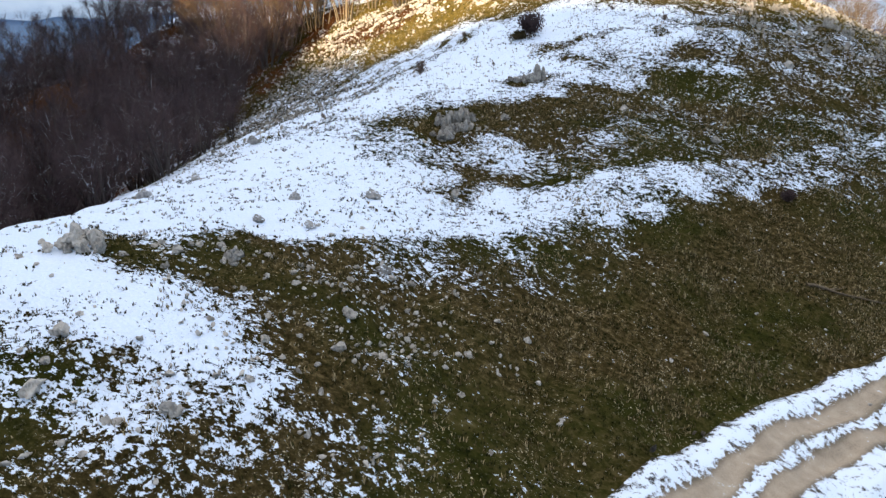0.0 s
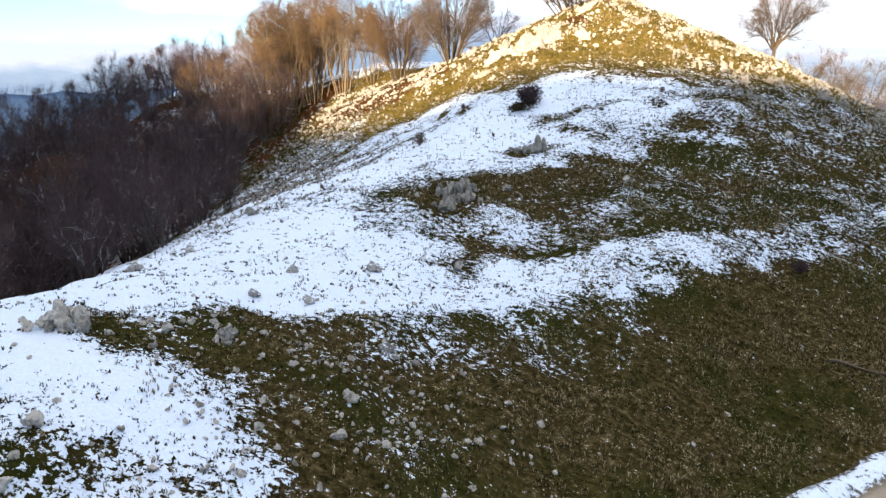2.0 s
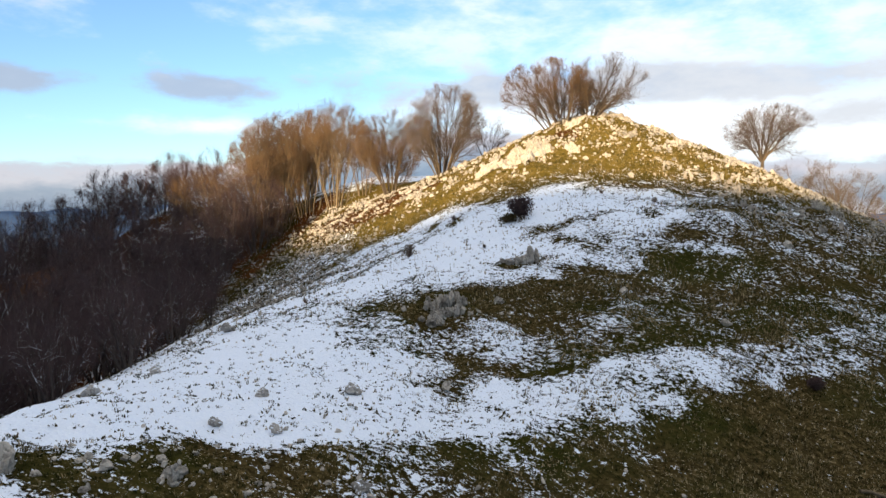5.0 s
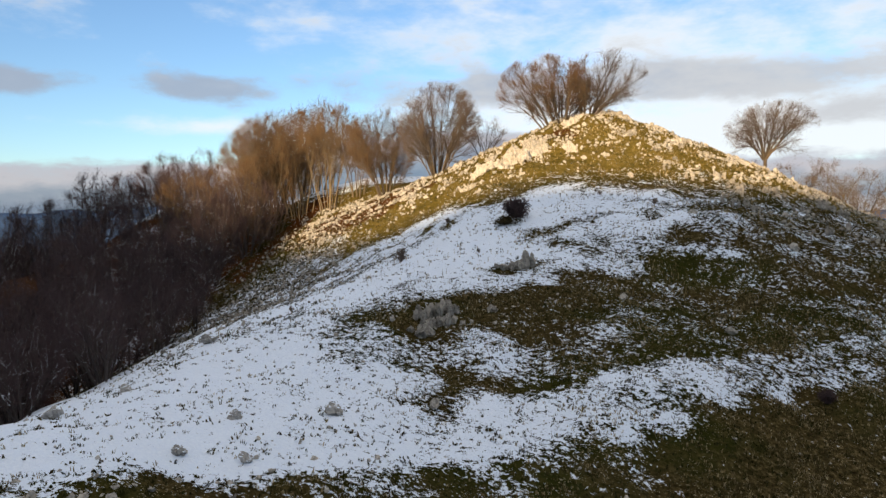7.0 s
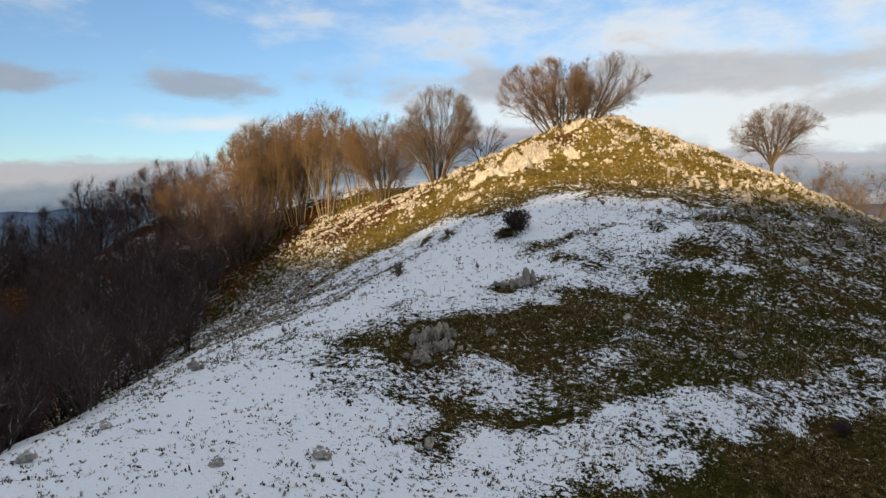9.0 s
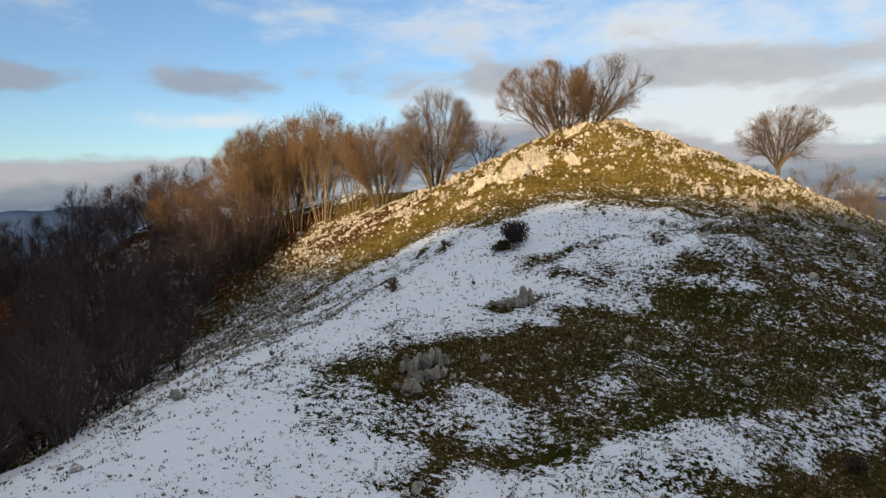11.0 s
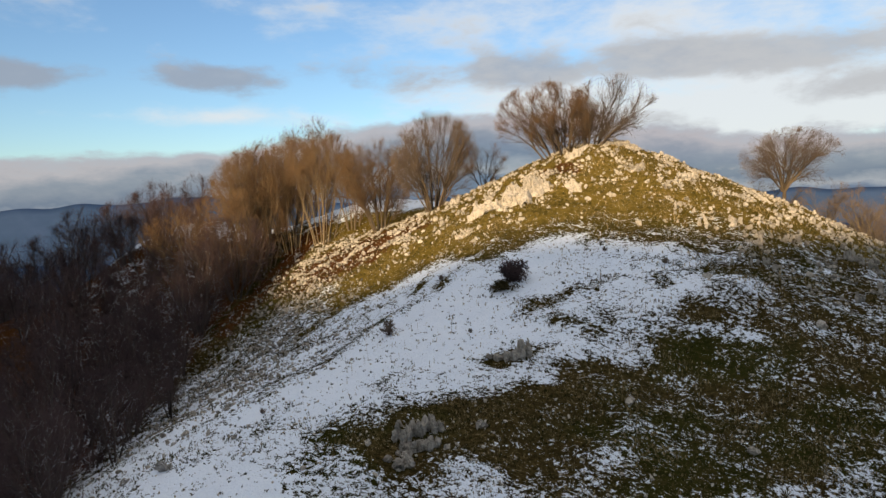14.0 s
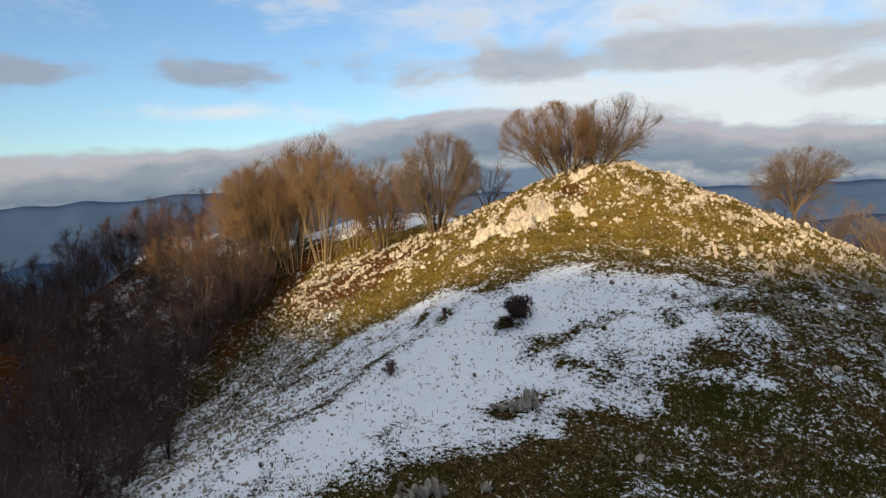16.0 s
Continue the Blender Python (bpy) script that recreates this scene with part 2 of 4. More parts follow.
GROUND = ground_material()
TRACK = track_material()
ROCK = rock_material("limestone", (0.43, 0.395, 0.345))
ROCK_GREY = rock_material("grey limestone", (0.335, 0.305, 0.265))
ROCK_SNOWY = rock_material("limestone dusted with snow", (0.34, 0.32, 0.295), 0.22)
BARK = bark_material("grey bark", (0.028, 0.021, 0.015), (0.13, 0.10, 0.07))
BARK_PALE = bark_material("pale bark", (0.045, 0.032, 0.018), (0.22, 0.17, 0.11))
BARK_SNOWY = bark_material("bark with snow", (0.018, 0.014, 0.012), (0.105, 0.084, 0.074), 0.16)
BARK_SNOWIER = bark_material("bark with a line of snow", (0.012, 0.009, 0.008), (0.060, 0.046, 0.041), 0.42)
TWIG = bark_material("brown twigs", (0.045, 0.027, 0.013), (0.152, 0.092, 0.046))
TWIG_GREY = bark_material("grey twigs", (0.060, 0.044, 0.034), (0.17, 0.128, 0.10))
# the wood's shade is painted in by darkening these twigs; bushes share them
TWIG_DARK = bark_material("red-brown twigs darkened for shade", (0.023, 0.0146, 0.0152), (0.084, 0.052, 0.052))
CLOD = rock_material("dark earth", (0.06, 0.048, 0.034))
GRASS = blade_material("short grass", [(0.15, (0.008, 0.0105, 0.0026)), (0.45, (0.0225, 0.0248, 0.0056)), (0.72, (0.044, 0.038, 0.011)), (0.95, (0.22, 0.17, 0.075))])
STRAW = blade_material("dry grass", [(0.2, (0.055, 0.040, 0.018)), (0.5, (0.15, 0.11, 0.05)), (0.9, (0.52, 0.42, 0.25))])
NEEDLE = blade_material("dark shrub leaves", [(0.2, (0.012, 0.011, 0.005)), (0.6, (0.040, 0.032, 0.014)), (0.95, (0.10, 0.068, 0.032))])
# far hills: haze blue stands in for their own colour
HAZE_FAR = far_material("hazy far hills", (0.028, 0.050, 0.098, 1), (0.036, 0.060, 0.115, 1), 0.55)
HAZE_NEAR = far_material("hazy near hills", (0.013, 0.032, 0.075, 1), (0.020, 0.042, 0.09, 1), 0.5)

# ---- mesh helpers ----


def mesh_of(name, verts, faces, mats, smooth=False):
    """A mesh from arrays of vertices and equal-sided faces."""
    verts, faces = np.asarray(verts, np.float32), np.asarray(faces, np.int32)
    me = bpy.data.meshes.new(name)
    k = faces.shape[1]
    me.vertices.add(len(verts))
    me.vertices.foreach_set("co", verts.ravel())
    me.loops.add(faces.size)
    me.loops.foreach_set("vertex_index", faces.ravel())
    me.polygons.add(len(faces))
    me.polygons.foreach_set("loop_start", np.arange(0, faces.size, k, dtype=np.int32))
    me.polygons.foreach_set("use_smooth", np.full(len(faces), smooth))
    me.update(calc_edges=True)
    for mt in (mats if isinstance(mats, (list, tuple)) else [mats]):
        me.materials.append(mt)
    return me


def part(name, me, parent, label=""):
    ob = new(name, me)
    ob.parent = parent
    return tagged(ob, label) if label else ob


def paint(me, values):
    layer = me.color_attributes.new("cover", "FLOAT_COLOR", "POINT")
    layer.data.foreach_set("color", np.asarray(values, np.float32).ravel())


# ---- the lie of the land ----
SWELL_X, SWELL_Y = range(-44, 53, 16), range(4, 133, 16)
SWELLS = [
    (1.5, 2.7, 2.0, 0.8, 0.3, 1.8, 0.1),
    (-3.2, 2.6, 4.7, 0.7, -1.8, 1.2, 0.0),
    (-6.7, 0.4, 1.6, 1.3, 1.0, -3.0, 0.4),
    (-5.5, -1.8, 1.7, 1.1, 1.5, 2.9, 1.4),
    (-8.5, -1.4, -3.5, 0.9, 1.2, 1.2, -0.9),
    (-3.1, -3.1, -0.8, 0.2, 3.6, 2.7, 1.8),
    (0.5, -3.6, -0.4, -1.1, 3.6, 0.3, -0.9),
    (2.0, -0.2, 3.3, -0.5, -1.5, -1.5, -1.7),
    (1.1, -0.5, 2.1, 4.5, -0.3, -0.4, -0.4),
]
# knolls and hollows: x, y, radius, height
KNOLLS = [(19.1, 75.4, 5, -1.0), (12.3, 35.5, 5, 0.8), (2.8, 36.7, 5, -0.7), (21, 55.4, 5, 1.2), (18.5, 49.5, 5, -0.7), (18.7, 85.9, 5, 0.65), (14.5, 23.6, 5, -0.45),
          (7.1, 33.2, 5, 0.5), (13.7, 50.6, 5, -0.5), (0.8, 90, 5, 0.5), (-2.3, 70.8, 5, -0.45), (20, 88, 8, 1.1), (9, 89, 6, 0.7), (-46, 142, 24, 15.0), (-56, 90, 24, 5.5), (-37, 72, 12, 2.0)]


def bump(d, s):
    return np.exp(-(d / s) ** 2)


def ease(v, lo, hi):
    t = np.clip((v - lo) / (hi - lo), 0, 1)
    return t * t * (3 - 2 * t)


waves = np.random.RandomState(5)
WAVES = [(waves.uniform(0, 6.283), waves.uniform(0, 6.283), waves.uniform(0.9, 6.0)) for _ in range(26)]


def rough_ground(x, y):
    """Small humps and hollows, a hand or two high."""
    s = 0
    for turn, phase, length in WAVES:
        s = s + 0.011 * length ** 0.8 * np.sin(6.283 / length * (x * math.cos(turn) + y * math.sin(turn)) + phase + 1.3 * np.sin(0.11 * x + 0.07 * y + turn))
    return s


def land(x, y, small=True):
    x, y = np.asarray(x, float), np.asarray(y, float)
    z = -17 + 22 * bump(x - 10, 60) * bump(y - 100, 55) - 0.10 * np.clip(-x - 25, 0, 400)
    for b, row in zip(SWELL_Y, SWELLS):
        for a, h in zip(SWELL_X, row):
            z = z + h * bump(x - a, 15) * bump(y - b, 15)
    for a, b, s, h in KNOLLS:
        z = z + h * np.exp(-((x - a) ** 2 + (y - b) ** 2) / s ** 2)
    # the ridge that shades the lower slope
    u, v = x * -SUN_SIDE.y + y * SUN_SIDE.x, -(x * SUN_SIDE.x + y * SUN_SIDE.y)
    crest = 37.9 + 5.4 * ease(u, -38, -12) + 7.0 * ease(-u, 44, 60) + 9.0 * ease(-u, 60, 82) + 1.2 * ease(u, 0, 14)
    # away from the hill the land falls to the valleys
    r = np.hypot(x - 5, y - 70)
    z = z - 300 * ease(r, 110, 1500) * (1 - 0.8 * ease(-v, 60, 160) * ease(-v, -1, 2) * (1 - ease(r, 500, 1500)))
    k = np.where(v < -190, bump(v + 190, 260), bump(v + 190, 70)) * bump(u, 420)
    z = z * (1 - k) + crest * k
    if small:
        z = z + rough_ground(x, y) * (1 - ease(r, 120, 200))
    return z


# where the snow lies: strokes of x, y, half width, depth of cover
TONGUE = [(-24, 31, 5.5, 0.84), (-14, 34, 5.2, 0.84), (-6, 35, 5.2, 0.82), (-1, 34.2, 3.9, 0.80), (4, 33.2, 2.5, 0.76), (10, 35.6, 2.1, 0.66), (17, 39.6, 1.7, 0.58), (24, 43.2, 1.6, 0.52), (33, 46.5, 1.6, 0.48), (48, 51, 1.8, 0.44)]
SHELF = [(-22, 24, 6.0, 0.90), (-14, 21, 3.6, 0.90), (-10, 19.0, 2.3, 0.86), (-7.0, 18.0, 1.8, 0.80), (-5.4, 17.4, 1.4, 0.66), (-3.8, 16.5, 1.2, 0.42)]
EDGE = [(-21, 33, 5.0, 0.84), (-18, 40, 5.0, 0.82), (-16.5, 47, 3.4, 0.74), (-17.5, 55, 3.0, 0.66)]
BROW = [(-18, 27, 3.0, 0.85), (-10.5, 27.2, 2.8, 0.86), (-6, 29, 2.8, 0.85), (-1, 31, 2.4, 0.78), (3, 31.8, 1.6, 0.7)]
NEAR = [(-10, 22.6, 1.8, 0.40), (-5, 24.0, 2.0, 0.38), (-1, 26.0, 2.2, 0.45), (3, 28.0, 1.8, 0.36), (8, 30.5, 1.5, 0.26)]
SPECKS = [(-3.5, 20.5, 2.5, 0.30), (-2.2, 16.5, 2.2, 0.30), (-1.5, 13.5, 2.0, 0.34)]
LOWER = [(-15, 15.5, 4, 0.64), (-9.5, 15.6, 1.8, 0.62), (-6.0, 15.8, 1.2, 0.6), (-4.2, 16.4, 0.8, 0.5)]
FOOT = [(-14, 11, 3, 0.46), (-8.5, 12.5, 2.2, 0.46), (-3.0, 13.0, 1.3, 0.36)]
UPPER = [(-9.5, 40, 5.0, 0.95), (-9.0, 46, 4.6, 0.78), (-6.5, 51, 4.6, 0.85), (-2.6, 55.5, 4.6, 0.9), (1.5, 60, 5.4, 0.92), (5.5, 63.5, 5.6, 0.86), (11, 64.5, 4.8, 0.8), (17, 63.2, 3.4, 0.72), (22, 63, 2.2, 0.55)]
FINGER = [(3.0, 54.5, 3.2, 0.92), (8, 55.4, 3.0, 0.80), (12, 57.0, 3.0, 0.74), (18, 58.0, 2.8, 0.78), (22.5, 57.5, 2.2, 0.62)]
FLANK = [(-13, 50, 3.6, 0.72), (-14.5, 60, 4.0, 0.84), (-15, 65, 3.0, 0.74), (-9.5, 64, 5.2, 0.72), (-5, 69, 4.6, 0.66), (1, 69.5, 3.6, 0.75)]
SPILL = [(2, 50.5, 2.2, 0.8), (7, 50.6, 1.7, 0.70), (11.5, 53.2, 1.7, 0.70), (16, 53.9, 1.5, 0.62), (20, 53.6, 1.2, 0.5)]
MIDDLE = [(-5, 41.5, 3.0, 0.6), (1, 40, 2.6, 0.55), (6, 39.6, 2.2, 0.48), (13, 43, 1.6, 0.36)]
MOTTLED = [(-12, 46, 3.0, 0.68), (-8, 46.5, 2.4, 0.64), (-4, 47.3, 2.0, 0.64), (1, 48.6, 1.6, 0.64), (5, 49.2, 1.4, 0.55)]
STONY = [(-18.0, 52, 4.2, 0.62), (-17.5, 66, 5.2, 0.58), (-13, 76, 4.5, 0.52), (-9, 82, 2.8, 0.36)]
BEHIND = [(-12, 112, 5, 0.5), (-1, 113, 7, 0.75), (-30, 128, 8, 0.6), (-46, 139, 12, 0.95)]
WOODS = [(-26, 40, 5, 0.5), (-27, 62, 5, 0.45), (-30, 85, 8, 0.35), (-40, 110, 10, 0.4)]
# bare patches that break the snow
BARE = [(-10.4, 22.6, 1.3, 0.35), (-7.0, 23.2, 1.4, 0.35), (-3.6, 24.6, 1.6, 0.2), (-1.2, 46.0, 1.6, 0.2), (2.8, 45.8, 2.2, 0.35), (-7.0, 47.2, 1.5, 0.3), (-9.8, 45.0, 1.2, 0.25), (-5.0, 43.6, 1.2, 0.2), (6.4, 52.3, 1.1, 0.6), (0.6, 34.8, 1.1, 0.3), (-10.8, 18.0, 0.6, 0.25),
        (-9.8, 14.0, 1.0, 0.3), (-2.6, 18.0, 1.2, 0.2), (6.6, 62.4, 0.9, 0.6), (2.0, 67.8, 0.7, 0.5), (9.5, 59.0, 0.8, 0.3), (-2.0, 44.6, 1.5, 0.55), (12.3, 55.3, 1.5, 0.5), (10.6, 56.5, 0.9, 0.4), (18.3, 55.6, 1.2, 0.4), (15.5, 52.4, 1.2, 0.3), (8.6, 57.8, 0.8, 0.5), (4.6, 51.6, 1.1, 0.6), (8.1, 48.1, 1.3, 0.4), (0.2, 34.1, 1.0, 0.4), (1.7, 37.2, 1.3, 0.4), (-1.3, 43.3, 1.4, 0.3), (17.3, 59.3, 0.9, 0.4), (-5.4, 44.6, 1.0, 0.3), (-9.6, 16.2, 0.6, 0.35), (-8.2, 16.8, 0.6, 0.35), (-6.4, 21.9, 1.3, 0.3), (0.5, 70, 0.7, 0.5)]


def stroke(line, x, y):
    best = np.zeros_like(x)
    for (xa, ya, wa, da), (xb, yb, wb, db) in zip(line, line[1:]):
        t = np.clip(((x - xa) * (xb - xa) + (y - ya) * (yb - ya)) / ((xb - xa) ** 2 + (yb - ya) ** 2), 0, 1)
        d = np.hypot(x - xa - t * (xb - xa), y - ya - t * (yb - ya)) / (wa + t * (wb - wa))
        best = np.maximum(best, 1.2 * (da + t * (db - da)) ** 1.25 * (1 - ease(d, 0.45, 1.75)))
    return best


def wave_set(seed, lo, hi, n=22, squash=1.0):
    """Random waves between two lengths, longer along the fall of the right-hand slope by the squash."""
    rs = np.random.RandomState(seed)
    turn, size = rs.uniform(0, 6.283, n), rs.uniform(lo, hi, n)
    kx, ky = np.cos(turn) / size * squash, np.sin(turn) / size
    c, z = math.cos(radians(-22)), math.sin(radians(-22))
    return [(6.283 * (a * c - b * z), 6.283 * (a * z + b * c), p) for a, b, p in zip(kx, ky, rs.uniform(0, 6.283, n))]


def ripple(waves_in, x, y):
    s = 0
    for kx, ky, p in waves_in:
        s = s + np.sin(kx * x + ky * y + p)
    return s / math.sqrt(len(waves_in) / 2)


BEND_X, BEND_Y, MELT, STREAK = wave_set(71, 3.0, 11.0), wave_set(72, 3.0, 9.0), wave_set(73, 1.3, 4.5, 30, 0.7), wave_set(74, 1.6, 5.0, 30, 0.35)


def snow_cover(x, y):
    far = ease(y, 30, 48)
    x, y = x + (0.35 + 0.2 * far) * ripple(BEND_X, x, y), y + (0.3 + 0.2 * far) * ripple(BEND_Y, x, y)
    c = 0.12 + 0.18 * ease(y, 37, 44) * (1 - ease(y, 68, 78)) * (1 - 0.6 * bump(x - 17, 11) * bump(y - 49, 7))
    c = c - 0.10 * ease(y, 14, 18) * (1 - ease(y, 34, 38)) * ease(x, -1, 5)
    c = c + 0.04 * ease(x, 6, 14) * ease(y, 40, 46) * (1 - ease(y, 62, 70))
    for line in (TONGUE, SHELF, EDGE, BROW, NEAR, SPECKS, LOWER, FOOT, UPPER, FINGER, FLANK, SPILL, MIDDLE, MOTTLED, STONY, BEHIND, WOODS):
        c = np.maximum(c, stroke(line, x, y))
    for a, b, s, h in BARE:
        c = c - h * np.exp(-((x - a) ** 2 + (y - b) ** 2) / s ** 2)
    mixed = np.clip(4 * c * (1 - c), 0, 1)
    c = c + 0.08 * ripple(MELT, x, y) * mixed + 0.05 * ripple(STREAK, x, y) * mixed * ease(x, -2, 10)
    top = ease(y + 0.18 * x, 74, 80) * (1 - ease(y, 100, 108)) * ease(x, -12, -4)
    return c * (1 - 0.8 * top)


def leaf_litter(x, y):
    edge = bump(x + 20.5 - 0.20 * np.clip(y - 84, 0, 40), 3.0) * ease(y, 72, 88)
    ridge = np.exp(-((x + 8) / 14) ** 2 - ((y - 92 - 0.0 * x) / 6) ** 2) * 0.55 + 0.7 * np.exp(-((x - 15) / 3) ** 2 - ((y - 83) / 2.2) ** 2) + 0.75 * np.exp(-((x + 7) / 9) ** 2 - ((y - 85) / 5.0) ** 2)
    wood = ease(-x, 19, 25) * ease(y, 30, 40) * 0.75
    return np.clip(np.maximum(np.maximum(edge, ridge), wood), 0, 1)


def spaced(lo, hi, step, reach, grow):
    inner = list(np.arange(lo, hi + step / 2, step))
    for sign in (-1, 1):
        s, p, out = step, (lo if sign < 0 else hi), []
        while abs(p) < reach:
            s *= grow
            p += sign * s
            out.append(p)
        inner = (out[::-1] + inner) if sign < 0 else (inner + out)
    return np.array(inner)


def build_ground():
    gx, gy = spaced(-34, 52, 0.5, 4600, 1.07), spaced(10, 112, 0.5, 4600, 1.07)
    x, y = np.meshgrid(gx, gy)
    z = land(x, y)
    nx, ny = len(gx), len(gy)
    i = np.arange(nx * ny).reshape(ny, nx)
    faces = np.stack([i[:-1, :-1], i[:-1, 1:], i[1:, 1:], i[1:, :-1]], -1).reshape(-1, 4)
    me = mesh_of("ground", np.stack([x, y, z], -1).reshape(-1, 3), faces, GROUND, True)
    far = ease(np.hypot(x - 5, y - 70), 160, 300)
    # last channel: where the paler turf with its painted sunlight lies
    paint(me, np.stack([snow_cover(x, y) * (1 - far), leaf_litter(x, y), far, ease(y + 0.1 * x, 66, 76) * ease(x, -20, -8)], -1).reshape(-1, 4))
    tagged(new("ground", me), "grassy hillside half covered with thin melting snow", "hillside", kind="structure")


build_ground()

# ---- dirt track ----
TRACK_LINE = [(-11.7, -8.4), (-3.7, 3.7), (2.8, 11.2), (9.3, 17.9), (15.1, 22.6), (18.7, 24.5), (24.4, 26.8), (34, 29.0), (52, 31), (75, 28)]


def smooth_line(points, n):
    p = np.array(points, float)
    p = np.vstack([2 * p[0] - p[1], p, 2 * p[-1] - p[-2]])
    out = []
    for k in range(1, len(p) - 2):
        for t in np.linspace(0, 1, n, endpoint=False):
            a, b, c, d = p[k - 1:k + 3]
            out.append(0.5 * (2 * b + (c - a) * t + (2 * a - 5 * b + 4 * c - d) * t * t + (3 * b - a - 3 * c + d) * t ** 3))
    return np.array(out)


def build_track():
    mid = smooth_line(TRACK_LINE, 60)
    along = np.gradient(mid, axis=0)
    along /= np.linalg.norm(along, axis=1)[:, None]
    side = np.stack([-along[:, 1], along[:, 0]], -1)
    offs = np.linspace(-2.6, 2.4, 51)
    x, y = mid[:, None, 0] + side[:, None, 0] * offs, mid[:, None, 1] + side[:, None, 1] * offs
    wob = 0.12 * np.sin(mid[:, 0] * 0.9)[:, None] + 0.07 * np.sin(mid[:, 0] * 2.3 + 1)[:, None]
    rut = np.maximum(bump(offs + wob - 0.72, 0.38), bump(offs + wob + 0.62, 0.36))
    edge = ease(np.abs(offs + 0.1), 1.9, 2.5)
    z = land(x, y) + 0.17 - 0.09 * rut + 0.05 * bump(offs - 1.55, 0.3) - 0.24 * edge + 0 * x
    ny, nx = x.shape
    i = np.arange(nx * ny).reshape(ny, nx)
    me = mesh_of("dirt_track", np.stack([x, y, z], -1).reshape(-1, 3), np.stack([i[:-1, :-1], i[1:, :-1], i[1:, 1:], i[:-1, 1:]], -1).reshape(-1, 4), TRACK, True)
    earth = np.clip(rut * 1.6, 0, 1)
    snow = np.clip(0.80 - 1.0 * earth, 0, 1) + 0 * x
    snow = snow * (1 - 0.75 * ease(offs, 1.7, 2.4))
    paint(me, np.stack([snow, earth + 0 * x, 0 * x, 1 + 0 * x], -1).reshape(-1, 4))
    tagged(new("dirt_track", me), "sandy dirt track with two wheel ruts and snow between", "dirt track", kind="structure")


build_track()

# ---- far hills ----


def far_hills(name, radius, foot, heights, seed, mat, label):
    rs = np.random.RandomState(seed)
    a = np.radians(np.linspace(-100, 100, 400))
    top = heights[0] + 0 * a
    for k in range(1, 60):
        top = top + heights[1] / k ** 0.8 * np.sin(a * k * 1.9 + rs.uniform(0, 6.28))
    rows = []
    for f in (0.0, 0.4, 0.75, 0.93, 1.0):
        r = radius + 500 * f
        rows.append(np.stack([r * np.sin(a), r * np.cos(a), foot + (top - foot) * f], -1))
    rows.append(np.stack([(radius + 760) * np.sin(a), (radius + 760) * np.cos(a), foot + 0 * a], -1))
    v = np.array(rows)
    i = np.arange(v.shape[0] * v.shape[1]).reshape(v.shape[0], v.shape[1])
    me = mesh_of(name, v.reshape(-1, 3), np.stack([i[:-1, :-1], i[:-1, 1:], i[1:, 1:], i[1:, :-1]], -1).reshape(-1, 4), mat, True)
    tagged(new(name, me), label, "distant hills", kind="structure")


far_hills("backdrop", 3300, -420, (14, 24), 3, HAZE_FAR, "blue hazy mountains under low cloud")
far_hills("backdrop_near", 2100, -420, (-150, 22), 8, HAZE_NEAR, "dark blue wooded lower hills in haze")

# ---- trees ----


def unit(v):
    return v / np.maximum(np.linalg.norm(v, axis=-1, keepdims=True), 1e-9)


def tubes(lines, radii, sides):
    """Tapered tubes along many lines of equal point count."""
    n, k, _ = lines.shape
    t = unit(np.gradient(lines, axis=1))
    ref = np.where(np.abs(t[..., 2:3]) > 0.9, np.array([1.0, 0, 0]), np.array([0, 0, 1.0]))
    a = unit(np.cross(t, ref))
    b = np.cross(t, a)
    ang = np.arange(sides) * 2 * math.pi / sides
    ring = lines[:, :, None] + radii[:, :, None, None] * (a[:, :, None] * np.cos(ang)[:, None] + b[:, :, None] * np.sin(ang)[:, None])
    i = np.arange(n * k * sides).reshape(n, k, sides)
    j = np.roll(i, -1, 2)
    q = np.stack([i[:, :-1], j[:, :-1], j[:, 1:], i[:, 1:]], -1).reshape(-1, 4)
    return ring.reshape(-1, 3), np.vstack([q[:, :3], q[:, [0, 2, 3]]])


def spikes(lines, radius):
    """Thin three-sided twigs from the first to the last point of each line."""
    n = len(lines)
    a, b = lines[:, 0], lines[:, -1]
    t = unit(b - a)
    p = unit(np.cross(t, np.where(np.abs(t[:, 2:3]) > 0.9, np.array([1.0, 0, 0]), np.array([0, 0, 1.0]))))
    q = np.cross(t, p)
    r = radius[:, None]
    v = np.stack([a + p * r, a - p * r * 0.5 + q * r * 0.87, a - p * r * 0.5 - q * r * 0.87, b], 1)
    i = np.arange(n * 4).reshape(n, 4)
    f = np.concatenate([i[:, [0, 1, 3]], i[:, [1, 2, 3]], i[:, [2, 0, 3]]])
    return v.reshape(-1, 3), f


